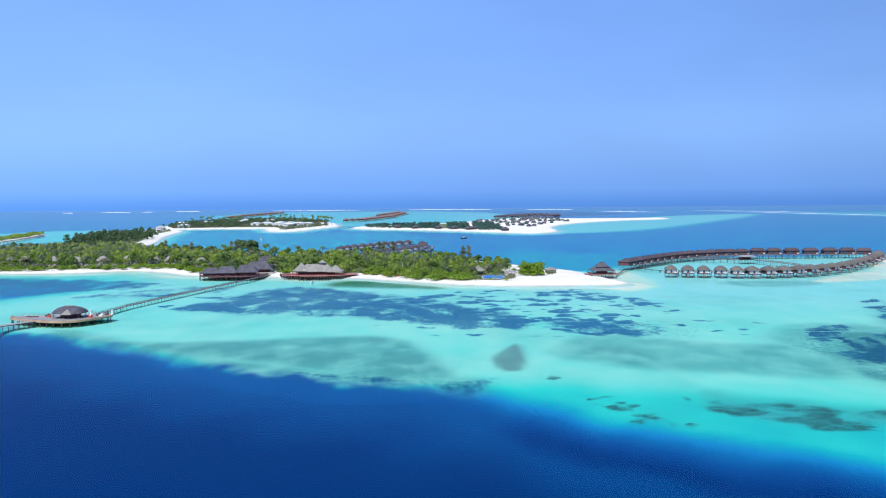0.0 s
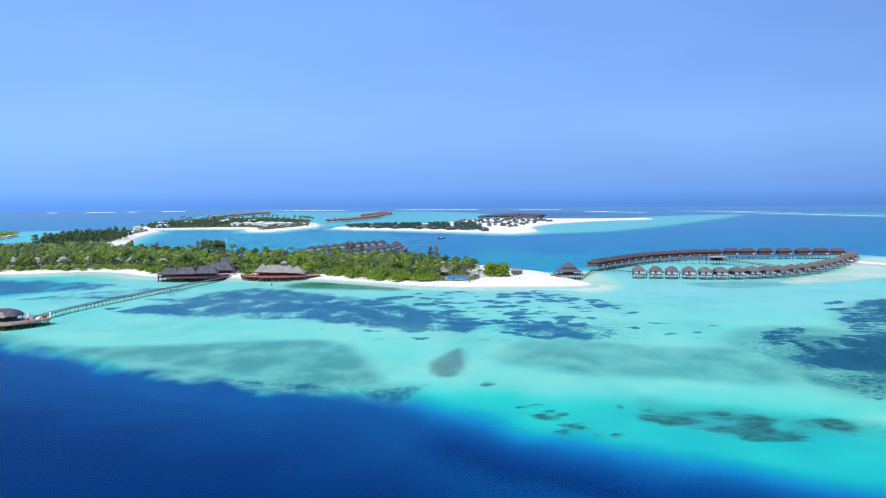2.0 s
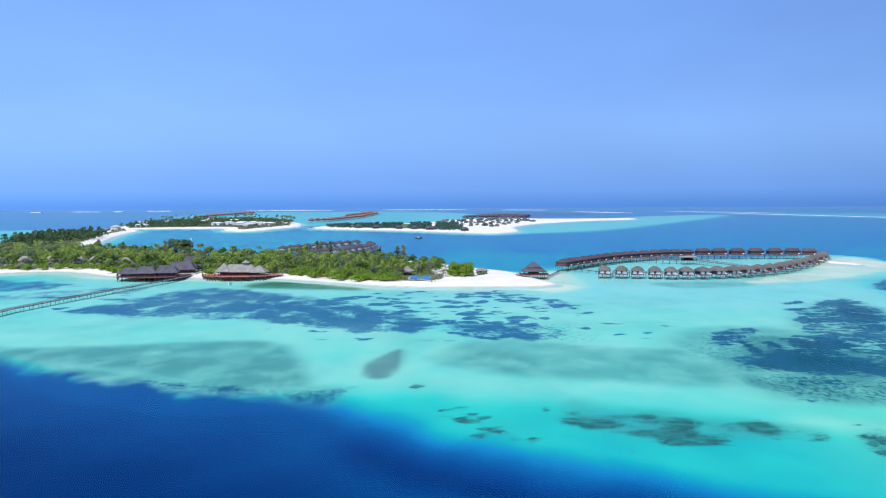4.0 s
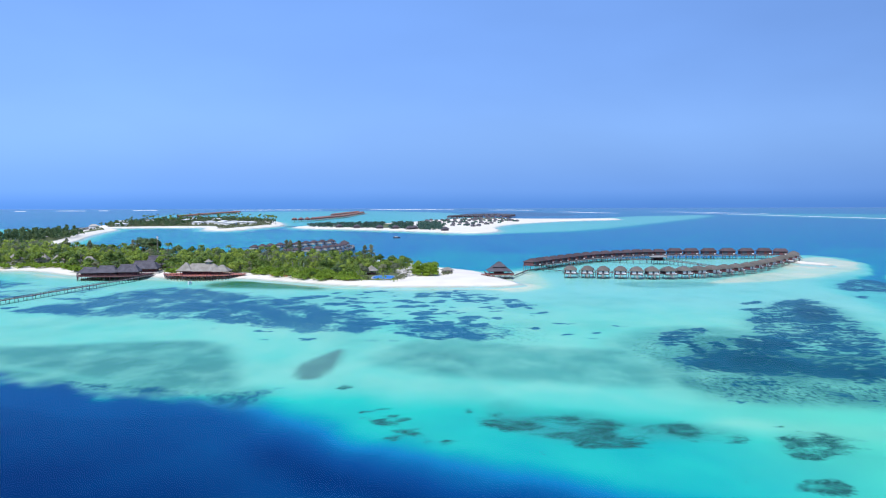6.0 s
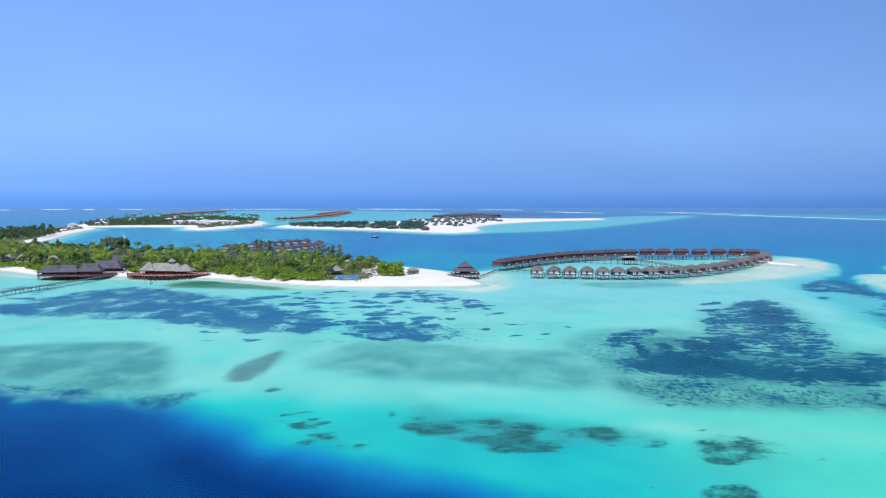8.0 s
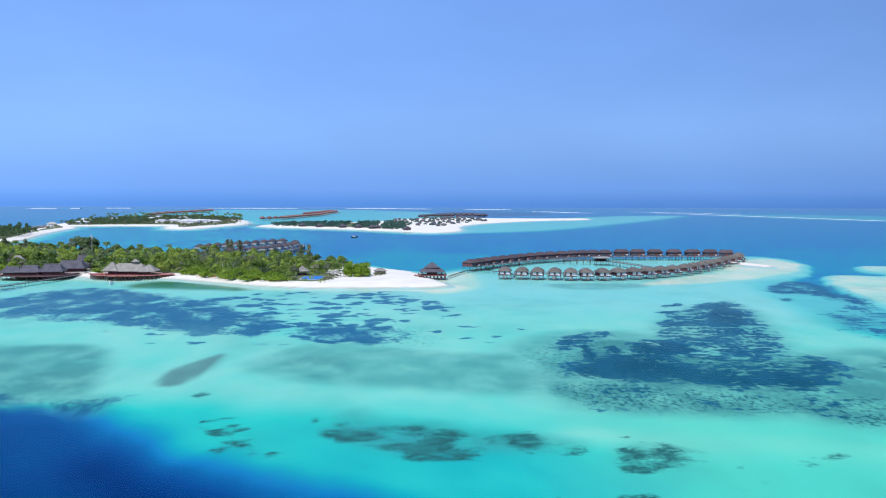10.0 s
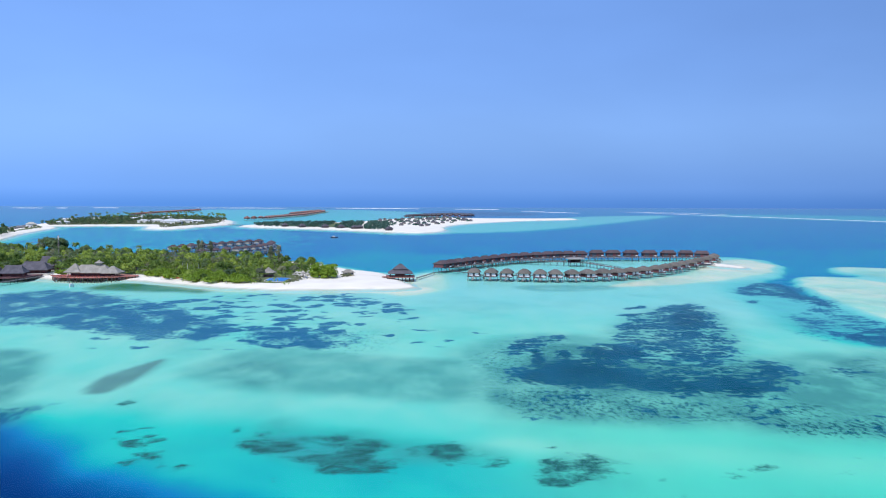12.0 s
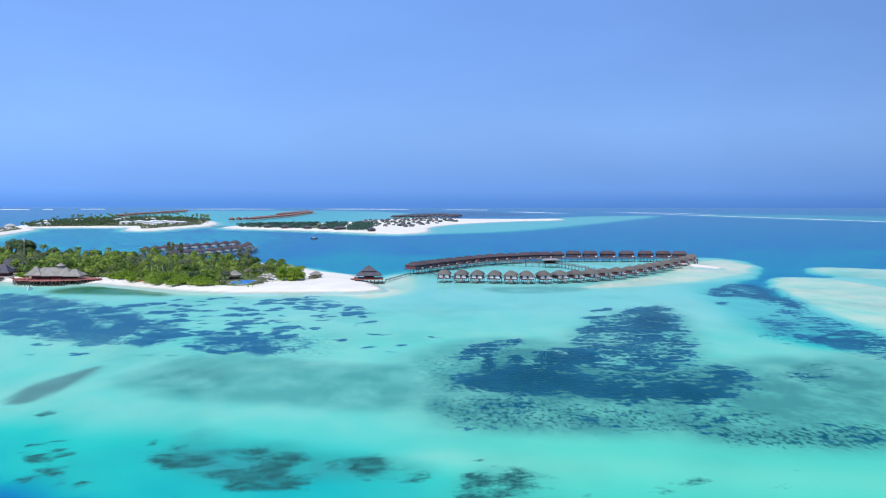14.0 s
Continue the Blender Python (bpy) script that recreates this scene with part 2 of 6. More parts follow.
zone("depth", 8, 0.15, (110, 192), (150, 182), (200, 168), (330, 130), (330, 118), (200, 150), (110, 172))
zone("depth", 60, 0.68, (259, 3468), (464, 3736), (540, 3000), (501, 2770), (417, 2402), (253, 2299), (219, 2673))
# blue channel between the sand shoals, and the shoals
zone("depth", 4, 0.55, (392, 711), (404, 646), (368, 562), (339, 515), (314, 496), (311, 453), (306, 409), (300, 378), (318, 432), (330, 479), (349, 515), (370, 528), (385, 509), (400, 526), (389, 543), (403, 577), (432, 605), (476, 592), (503, 580), (664, 802), (462, 814))
zone("depth", 4, 0.06, (345, 507), (365, 520), (382, 504), (390, 462), (372, 403), (288, 286), (290, 312), (293, 336), (300, 374), (311, 419), (329, 472))
zone("depth", 4, 0.07, (402, 572), (426, 594), (463, 572), (477, 545), (431, 481), (412, 495), (402, 525), (395, 546))
# pale sand aprons beside the villa ring and the beach tip
zone("depth", 7, 0.045, (371, 677), (388, 651), (384, 607), (357, 553), (322, 515), (290, 490), (244, 463), (205, 457), (229, 488), (273, 519))
zone("depth", 7, 0.07, (87, 447), (98, 503), (112, 552), (130, 551), (133, 485), (119, 433), (102, 418))
# sea grass meadows
zone("grass", 10, 0.90, (-134, 364), (-118, 400), (-104, 446), (-82, 466), (-47, 440), (-20, 410), (4, 384), (20, 362), (34, 338), (38, 312), (30, 300), (6, 302), (-10, 316), (-31, 330), (-63, 341), (-92, 350), (-112, 356))
zone("grass", 12, 0.80, (-260, 532), (-195, 508), (-160, 480), (-165, 455), (-210, 440), (-260, 425), (-420, 420), (-420, 535))
zone("grass", 8, 0.62, (-150, 470), (-120, 478), (-118, 440), (-140, 415), (-190, 405), (-200, 425))
zone("grass", 7, 0.74, (30, 330), (50, 330), (70, 326), (88, 306), (84, 290), (66, 278), (44, 288), (32, 304))
zone("grass", 40, 1, (230, 3400), (300, 2700), (430, 2450), (600, 2600), (680, 3000), (450, 3700))
# right meadow: streaky top, dense band, fingers, speckled lower fringe
zone("grass", 5, 0.9, (217, 386), (236, 395), (239, 379), (222, 329), (208, 284), (198, 262), (187, 255), (177, 264), (171, 279), (170, 306), (187, 343), (204, 366))
zone("grass", 4, 1.15, (215, 373), (230, 383), (228, 359), (213, 317), (202, 306), (198, 325))
zone("grass", 2, 1.15, (196, 377), (210, 385), (207, 376), (195, 368))
zone("grass", 2, 1.15, (189, 358), (201, 361), (198, 353), (188, 351))
zone("grass", 7, 1, (120, 233), (125, 248), (136, 261), (149, 270), (160, 265), (166, 249), (177, 244), (185, 241), (202, 258), (211, 259), (204, 233), (190, 217), (177, 211), (163, 219), (151, 225), (137, 229))
zone("grass", 6, 1.35, (122, 236), (135, 252), (149, 258), (159, 252), (165, 239), (174, 232), (186, 231), (199, 240), (194, 225), (178, 216), (164, 224), (152, 229), (135, 232))
zone("grass", 4, 1.1, (152, 286), (166, 292), (175, 282), (174, 268), (162, 261), (151, 262))
zone("grass", 2.5, 1.2, (137, 282), (142, 283), (139, 254), (133, 250))
zone("grass", 2.5, 1.15, (145, 279), (150, 281), (147, 253), (141, 253))
zone("grass", 4, 0.82, (125, 272), (135, 300), (146, 305), (157, 309), (154, 296), (141, 284), (133, 267))
zone("grass", 8, 0.42, (119, 227), (137, 226), (150, 221), (175, 208), (192, 213), (197, 209), (191, 197), (173, 193), (159, 194), (144, 197), (130, 200), (117, 205))
zone("grass", 5, 0.52, (175, 203), (183, 194), (197, 195), (209, 197), (211, 192), (203, 181), (190, 182), (178, 185), (172, 189))
zone("grass", 4, 0.9, (122, 212), (127, 214), (125, 198), (122, 197))
zone("grass", 6, 0.65, (222, 253), (235, 260), (235, 248), (222, 229), (213, 229))
# outer meadow by the channel
zone("grass", 5, 0.95, (282, 458), (315, 492), (331, 491), (309, 418), (302, 380), (291, 372), (293, 401), (287, 424), (272, 425))
zone("grass", 6, 0.65, (250, 334), (274, 373), (296, 391), (297, 368), (293, 336), (289, 309), (286, 283), (259, 246), (258, 262), (254, 276), (245, 294), (244, 312))
zone("grass", 5, 0.9, (249, 302), (267, 316), (288, 325), (287, 306), (283, 279), (267, 257), (262, 269), (256, 286))
zone("grass", 3, 1.1, (266, 405), (275, 409), (268, 395), (262, 393))
zone("grass", 6, 0.80, (163, 269), (178, 268), (190, 263), (202, 266), (197, 247), (183, 235), (169, 239), (161, 248))
# dark ragged rim above the drop-off
zone("grass", 4, 0.70, (-60, 243), (-46, 233), (-27, 225), (-14, 220), (-2, 217), (9, 217), (17, 223), (15, 215), (11, 206), (6, 200), (0, 202), (-10, 206), (-24, 211), (-40, 220), (-56, 232))
zone("grass", 4, 0.60, (-160, 308), (-130, 288), (-108, 272), (-88, 256), (-70, 244), (-72, 238), (-92, 246), (-112, 262), (-134, 278), (-160, 296))
# round sea grass patches
zone("spots", 8, 1, (-20, 420), (15, 432), (53, 444), (80, 432), (104, 392), (104, 335), (88, 300), (66, 274), (40, 292), (20, 318), (0, 352), (-20, 380))
zone("spots", 8, 0.6, (84, 326), (112, 328), (130, 304), (112, 284), (84, 292))
zone("spots", 6, 0.6, (-30, 318), (0, 316), (30, 296), (60, 284), (60, 270), (10, 284), (-30, 300))
zone("spots", 10, 0.7, (-150, 420), (-100, 440), (-90, 360), (-150, 350))
# coral heads in a broken line along the slope
zone("coral", 1.4, 1.1, (56.9, 196.1), (60.4, 200.0), (63.1, 198.0), (60.3, 192.5))
zone("coral", 2, 1, (61.1, 186.0), (65.1, 189.8), (69.8, 188.7), (75.8, 191.7), (77.8, 189.1), (74.8, 181.5), (70.5, 179.8), (65.9, 181.5))
zone("coral", 1.6, 0.95, (72.4, 179.7), (77.0, 182.9), (80.9, 180.0), (77.2, 174.2))
zone("coral", 1.6, 1.2, (79.7, 173.7), (81.5, 180.7), (86.1, 181.6), (89.6, 180.0), (90.4, 172.2), (86.2, 168.5), (82.0, 169.7))
zone("coral", 2, 0.85, (92.6, 182.8), (96.6, 185.0), (96.8, 173.9), (93.6, 169.7))
zone("coral", 2, 0.9, (98.4, 182.9), (104.2, 181.1), (106.3, 174.8), (100.9, 173.7))
zone("coral", 1.6, 1, (106.5, 172.4), (111.1, 175.3), (117.1, 175.7), (114.7, 169.9), (108.8, 169.3))
zone("coral", 2, 1, (119.1, 172.8), (125.5, 174.5), (123.5, 165.3), (119.5, 157.8), (117.3, 160.8))
zone("coral", 2, 1, (125.1, 170.7), (130.5, 172.5), (131.1, 163.7), (125.7, 161.5))
zone("coral", 2, 1, (110.4, 146.9), (115.1, 150.4), (119.7, 148.8), (122.3, 145.5), (118.2, 142.0), (112.1, 142.7))
zone("coral", 1, 0.95, (103.3, 149.8), (105.4, 149.2), (103.9, 146.1), (102.0, 146.2))
zone("coral", 3, 0.85, (150.5, 165.4), (162.8, 168.7), (159.1, 161.0), (153.4, 157.5), (149.5, 159.7))
zone("coral", 4, 0.95, (39.3, 195.4), (45.1, 191.0), (51.7, 179.7), (53.2, 172.5), (48.9, 171.6), (46.8, 176.8), (41.6, 182.6))
zone("coral", 1.6, 1.05, (48.1, 179.1), (51.5, 179.7), (53.0, 172.9), (48.6, 172.3))
zone("coral", 1.5, 0.9, (27.2, 217.7), (31.1, 224.9), (33.0, 218.7), (29.4, 213.5))
zone("coral", 0.8, 1, (70.5, 166.8), (72.0, 167.1), (71.8, 164.1), (70.2, 163.8))
zone("coral", 4, 0.74, (60, 187), (66, 196), (74, 194), (84, 193), (92, 188), (104, 184), (118, 177), (117, 170), (106, 171), (96, 171), (90, 166), (80, 167), (72, 176))
zone("coral", 3, 0.80, (117, 174), (127, 178), (134, 172), (131, 160), (118, 156))
zone("coral", 2.5, 0.95, (60, 188), (68, 192), (78, 193), (80, 186), (74, 178), (64, 180))
zone("coral", 2.5, 1.00, (77, 176), (82, 184), (90, 184), (93, 174), (87, 166), (80, 167))
heads = random.Random(12)
for i in range(17):           # small heads strewn over the sand slope
    k = heads.random()
    x, y = 39 + 14 * k + heads.uniform(-5, 5), 194 - 20 * k + heads.uniform(-5, 5)
    a, b = heads.uniform(1.8, 3.0), heads.uniform(1.4, 2.4)
    zone("coral", 1.6, heads.uniform(1.05, 1.3), (x - a, y), (x, y - b), (x + a, y + 0.4), (x + 0.3, y + b))
for i in range(16):
    x = heads.uniform(58, 150)
    y = 188 - 0.28 * (x - 58) + heads.uniform(-16, 12)
    a, b = heads.uniform(1.2, 2.4), heads.uniform(1.0, 1.8)
    zone("coral", 1.4, heads.uniform(0.95, 1.15), (x - a, y), (x, y - b), (x + a, y + 0.4), (x + 0.3, y + b))
# soft veils of algae
zone("algae_and_reflection", 5, 0.85, (-190, 306), (-140, 292), (-100, 277), (-77, 283), (-59, 283), (-43, 289), (-25, 290), (-12, 277), (-2, 248), (2, 226), (4, 214), (-16, 217), (-27, 224), (-60, 245), (-89, 255), (-190, 290))
zone("algae_and_reflection", 7, 0.90, (-92, 258), (-50, 262), (-23, 256), (-11, 255), (-1, 236), (2, 216), (-14, 218), (-40, 236))
zone("algae_and_reflection", 6, 0.62, (33, 250), (38, 269), (47, 286), (61, 292), (81, 275), (98, 268), (115, 267), (112, 214), (97, 216), (84, 221), (70, 226), (56, 228), (43, 240))
zone("algae_and_reflection", 6, 0.85, (38, 253), (48, 269), (61, 268), (70, 245), (66, 232), (55, 230))
zone("algae_and_reflection", 7, 0.68, (84, 254), (109, 270), (128, 264), (130, 250), (140, 222), (120, 212), (99, 216), (82, 235))
zone("algae_and_reflection", 6, 0.92, (116, 268), (127, 252), (141, 232), (166, 226), (194, 232), (232, 267), (250, 262), (240, 210), (200, 181), (184, 185), (175, 197), (158, 195), (147, 197), (130, 209), (118, 209), (111, 216))
zone("algae_and_reflection", 9, 1.18, (124, 246), (139, 286), (157, 296), (166, 262), (191, 254), (210, 264), (204, 226), (176, 206), (150, 214), (128, 228))
zone("algae_and_reflection", 6, 0.5, (168, 305), (188, 352), (226, 390), (240, 380), (214, 288), (196, 256), (160, 262))
zone("algae_and_reflection", 8, 0.62, (106, 268), (128, 304), (152, 312), (176, 300), (200, 262), (238, 275), (232, 240), (160, 215), (120, 230))
zone("algae_and_reflection", 12, 0.55, (225, 265), (270, 280), (290, 240), (215, 205))
# grey-green haze of small growth round the coral line
zone("algae_and_reflection", 4, 0.55, (61, 186), (64, 200), (70, 206), (75, 197), (82, 195), (89, 194), (93, 188), (105, 184), (116, 176), (113, 172), (103, 172), (92, 174), (80, 170), (71, 178))
zone("algae_and_reflection", 4, 0.4, (118, 172), (126, 177), (134, 170), (131, 161), (121, 158))
# the near villas' dark reflection, painted as a strip on the floor, and the speckled green fringe
zone("algae_and_reflection", 4, 0.55, (155, 474), (224, 473), (211, 444), (169, 440))
zone("algae_and_reflection", 9, 0.95, (118, 236), (138, 232), (177, 212), (195, 216), (202, 203), (214, 196), (219, 187), (213, 178), (189, 181), (175, 184), (164, 192), (143, 194), (128, 198), (116, 203))
zone("algae_and_reflection", 8, 0.55, (212, 266), (227, 264), (245, 263), (235, 228), (218, 202), (203, 206), (197, 219))
# fine dark specks in the green fringe below the right meadow
zone("speck", 7, 1, (118, 230), (137, 229), (150, 223), (176, 209), (194, 214), (198, 206), (192, 195), (172, 191), (159, 193), (144, 196), (130, 198), (116, 203))
zone("speck", 5, 1.2, (175, 204), (184, 195), (198, 196), (210, 199), (216, 193), (207, 180), (189, 180), (177, 183), (171, 188))
zone("speck", 6, 0.9, (110, 257), (125, 272), (149, 304), (160, 298), (144, 271), (124, 242))
zone("speck", 6, 0.8, (223, 256), (238, 264), (235, 248), (221, 226), (211, 226))
zone("speck", 5, 0.7, (66, 337), (94, 320), (101, 292), (80, 270), (60, 288))
zone("speck", 6, 0.8, (110, 268), (135, 299), (151, 311), (140, 266), (118, 250))
zone("algae_and_reflection", 7, 0.85, (-150, 312), (-120, 286), (-95, 266), (-70, 250), (-45, 236), (-20, 226), (4, 220), (12, 214), (8, 203), (-12, 208), (-40, 222), (-66, 236), (-90, 252), (-120, 272), (-150, 298))
RUBBLE_ZONE = rounded([(16, 232), (15.2, 246), (18, 256.5), (21.5, 266), (25.5, 273), (25.6, 254), (24.8, 236), (22.5, 228), (18, 227.5)], 1)
OLIVE_ZONE = rounded([(-72, 476), (-60, 494), (-42, 492), (-24, 478), (-8, 462), (2, 446), (-6, 438), (-22, 446), (-44, 452), (-64, 458)])


def spaced(*runs):
    """Grid lines: (from, to, step) runs, then widening to the horizon at both ends."""
    v = [a + i * s for a, b, s in runs for i in range(int(round((b - a) / s)))] + [runs[-1][1]]
    lo, hi, s = v[0], v[-1], 14.0
    while hi < 5200:
        s *= 1.18
        hi += s
        v.append(hi)
    s = 14.0
    while lo > -5200:
        s *= 1.18
        lo -= s
        v.insert(0, lo)
    return np.array(v)


def sheet(name, X, Y, Z, mat, keep=None, **fields):
    """A sheet of quads over a grid, with fields as point attributes."""
    ny, nx = X.shape
    i = (np.arange(ny - 1)[:, None] * nx + np.arange(nx - 1)).ravel()
    faces = np.stack([i, i + 1, i + nx + 1, i + nx], 1)
    co = np.stack([X.ravel(), Y.ravel(), Z.ravel()], 1)
    fl = {k: v.ravel() for k, v in fields.items()}
    if keep is not None:
        k = keep.ravel()
        faces = faces[k[faces].any(1)]
        used = np.unique(faces)
        remap = np.zeros(len(co), int)
        remap[used] = np.arange(len(used))
        faces, co = remap[faces], co[used]
        fl = {n: v[used] for n, v in fl.items()}
    me = bpy.data.meshes.new(name)
    me.from_pydata(co.tolist(), [], faces.tolist())
    for n, v in fl.items():
        me.attributes.new(n, "FLOAT", "POINT").data.foreach_set("value", v.astype(np.float32))
    me.shade_smooth()
    me.materials.append(mat)
    return new(name, me)


def waves(X, Y, size, seed):
    """Cheap smooth noise over the plan."""
    r = np.random.RandomState(seed)
    out = 0
    for k in range(7):
        a, p, f = r.uniform(0, 6.28), r.uniform(0, 6.28), r.uniform(0.6, 1.9) / size
        out = out + np.sin((X * math.cos(a) + Y * math.sin(a)) * f * 6.28 + p)
    return out / 7


def attribute(n, name):
    a = n.new("ShaderNodeAttribute")
    a.attribute_name = name
    return a.outputs["Fac"]


def calc(n, l, op, a, b=None, c=None, clamp=False):
    m = n.new("ShaderNodeMath")
    m.operation, m.use_clamp = op, clamp
    for s, v in zip(m.inputs, (a, b, c)):
        if v is None:
            continue
        if isinstance(v, (int, float)):
            s.default_value = v
        else:
            l.new(v, s)
    return m.outputs[0]


def blend(n, l, f, a, b):
    m = n.new("ShaderNodeMix")
    m.data_type = "RGBA"
    for s, v in ((m.inputs[0], f), (m.inputs[6], a), (m.inputs[7], b)):
        if isinstance(v, (int, float)):
            s.default_value = v
        elif isinstance(v, tuple):
            s.default_value = (*v, 1)
        else:
            l.new(v, s)
    return m.outputs[2]


def noise_tex(n, l, vec, scale, detail, stretch=(1, 1, 1)):
    mp, t = n.new("ShaderNodeMapping"), n.new("ShaderNodeTexNoise")
    mp.inputs[3].default_value = stretch
    t.inputs["Scale"].default_value, t.inputs["Detail"].default_value = scale, detail
    l.new(vec, mp.inputs[0])
    l.new(mp.outputs[0], t.inputs[0])
    return t.outputs[0]


def n_first(n, l, colour):
    s = n.new("ShaderNodeSeparateColor")
    l.new(colour, s.inputs[0])
    return s.outputs[0]


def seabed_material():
    """Coral sand with sea grass, algae and coral heads; the water's absorption is painted into the colour, from wet
    sand to deep blue with depth.
    """
    m = bpy.data.materials.new("sea floor with painted water tint")
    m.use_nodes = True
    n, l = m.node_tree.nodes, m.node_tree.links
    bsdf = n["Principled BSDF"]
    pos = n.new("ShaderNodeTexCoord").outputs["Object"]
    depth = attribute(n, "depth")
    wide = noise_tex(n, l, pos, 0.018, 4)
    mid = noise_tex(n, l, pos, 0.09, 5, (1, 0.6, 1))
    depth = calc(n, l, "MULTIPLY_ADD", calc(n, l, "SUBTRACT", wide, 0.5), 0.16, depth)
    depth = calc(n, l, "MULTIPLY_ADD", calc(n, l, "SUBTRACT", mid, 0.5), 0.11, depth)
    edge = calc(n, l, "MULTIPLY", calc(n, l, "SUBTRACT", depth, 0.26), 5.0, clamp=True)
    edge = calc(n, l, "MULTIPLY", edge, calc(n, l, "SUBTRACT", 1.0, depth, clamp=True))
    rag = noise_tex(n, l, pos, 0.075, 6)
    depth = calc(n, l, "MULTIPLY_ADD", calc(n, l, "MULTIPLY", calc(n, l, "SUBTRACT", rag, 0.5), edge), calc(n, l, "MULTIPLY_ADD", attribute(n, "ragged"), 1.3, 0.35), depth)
    # light lost in the water, painted into the floor colour by depth
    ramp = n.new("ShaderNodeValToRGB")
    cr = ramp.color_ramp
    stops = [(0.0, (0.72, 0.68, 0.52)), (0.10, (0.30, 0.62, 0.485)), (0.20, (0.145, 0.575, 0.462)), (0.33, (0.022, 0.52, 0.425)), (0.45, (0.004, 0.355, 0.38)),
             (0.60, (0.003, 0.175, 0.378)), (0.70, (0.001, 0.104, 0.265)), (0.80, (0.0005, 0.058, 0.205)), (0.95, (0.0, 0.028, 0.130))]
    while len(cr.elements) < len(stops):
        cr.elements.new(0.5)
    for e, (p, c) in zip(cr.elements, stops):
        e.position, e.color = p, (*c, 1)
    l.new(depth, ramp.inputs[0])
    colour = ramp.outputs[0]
    colour = blend(n, l, calc(n, l, "MULTIPLY", attribute(n, "sandy"), 0.70), colour, (0.115, 0.60, 0.42))
    colour = blend(n, l, calc(n, l, "MULTIPLY", attribute(n, "milky"), 0.47), colour, (0.26, 0.57, 0.565))
    # algae: soft grey-green veil, which also paints the near villas' reflection
    fine = noise_tex(n, l, pos, 0.7, 4, (1, 0.6, 1))
    veil = calc(n, l, "MULTIPLY", calc(n, l, "SUBTRACT", noise_tex(n, l, pos, 0.028, 5, (1, 0.7, 1)), 0.48), 2.2, clamp=True)
    alg_refl = calc(n, l, "MULTIPLY", calc(n, l, "MAXIMUM", attribute(n, "algae_and_reflection"), calc(n, l, "MULTIPLY", veil, attribute(n, "flat"))), calc(n, l, "MULTIPLY_ADD", calc(n, l, "SUBTRACT", calc(n, l, "MULTIPLY_ADD", fine, 0.3, calc(n, l, "MULTIPLY", mid, 0.7)), 0.5), 2.6, 0.82, clamp=True), clamp=True)
    colour = blend(n, l, alg_refl, colour, (0.055, 0.25, 0.225))
    rubble = calc(n, l, "MULTIPLY", attribute(n, "rubble"), calc(n, l, "MULTIPLY_ADD", calc(n, l, "SUBTRACT", mid, 0.5), 0.8, 0.95, clamp=True))
    colour = blend(n, l, rubble, colour, (0.105, 0.255, 0.225))
    olive = calc(n, l, "MULTIPLY", attribute(n, "olive"), calc(n, l, "MULTIPLY_ADD", calc(n, l, "SUBTRACT", wide, 0.5), 1.6, 0.95, clamp=True), clamp=True)
    colour = blend(n, l, olive, colour, (0.022, 0.16, 0.060))
    # sea grass: torn meadows and round patches
    patch = noise_tex(n, l, pos, 0.085, 6, (1, 0.55, 1))
    streak = noise_tex(n, l, pos, 0.30, 7, (0.6, 1.0, 1))
    torn = attribute(n, "torn")
    mixn = calc(n, l, "MULTIPLY_ADD", calc(n, l, "SUBTRACT", fine, 0.5), calc(n, l, "MULTIPLY_ADD", torn, 0.55, 0.35), patch)
    mixn = calc(n, l, "MULTIPLY_ADD", calc(n, l, "MULTIPLY", calc(n, l, "SUBTRACT", streak, 0.5), torn), 1.35, mixn)
    cover = attribute(n, "grass")
    g = calc(n, l, "SUBTRACT", calc(n, l, "ADD", mixn, calc(n, l, "MULTIPLY", cover, 0.62)), 0.82)
    g = calc(n, l, "MULTIPLY", g, 4.6, clamp=True)
    g = calc(n, l, "MULTIPLY", g, calc(n, l, "GREATER_THAN", cover, 0.02))
    # round patches, one to a cell
    warp = n.new("ShaderNodeTexNoise")
    warp.inputs["Scale"].default_value, warp.inputs["Detail"].default_value = 0.16, 4
    l.new(pos, warp.inputs[0])
    shifted = n.new("ShaderNodeVectorMath")
    shifted.operation = "MULTIPLY_ADD"
    shifted.inputs[1].default_value = (13.0, 13.0, 0)
    l.new(warp.outputs["Color"], shifted.inputs[0])
    l.new(pos, shifted.inputs[2])
    cell = n.new("ShaderNodeTexVoronoi")
    cell.inputs["Scale"].default_value = 0.098
    l.new(shifted.outputs[0], cell.inputs[0])
    size = calc(n, l, "MULTIPLY", attribute(n, "spots"), calc(n, l, "MULTIPLY_ADD", n_first(n, l, cell.outputs["Color"]), 0.44, 0.26))
    sp = calc(n, l, "MULTIPLY", calc(n, l, "SUBTRACT", size, cell.outputs["Distance"]), 11.0, clamp=True)
    g = calc(n, l, "MAXIMUM", g, sp)
    g = calc(n, l, "MULTIPLY", g, calc(n, l, "MULTIPLY_ADD", calc(n, l, "MULTIPLY_ADD", fine, 0.5, calc(n, l, "MULTIPLY", wide, 0.5)), 1.1, 0.42, clamp=True))
    dense = calc(n, l, "MULTIPLY", calc(n, l, "SUBTRACT", cover, 0.66), 1.9, clamp=True)
    blade = blend(n, l, calc(n, l, "MULTIPLY", dense, torn), (0.016, 0.135, 0.240), (0.0015, 0.054, 0.118))
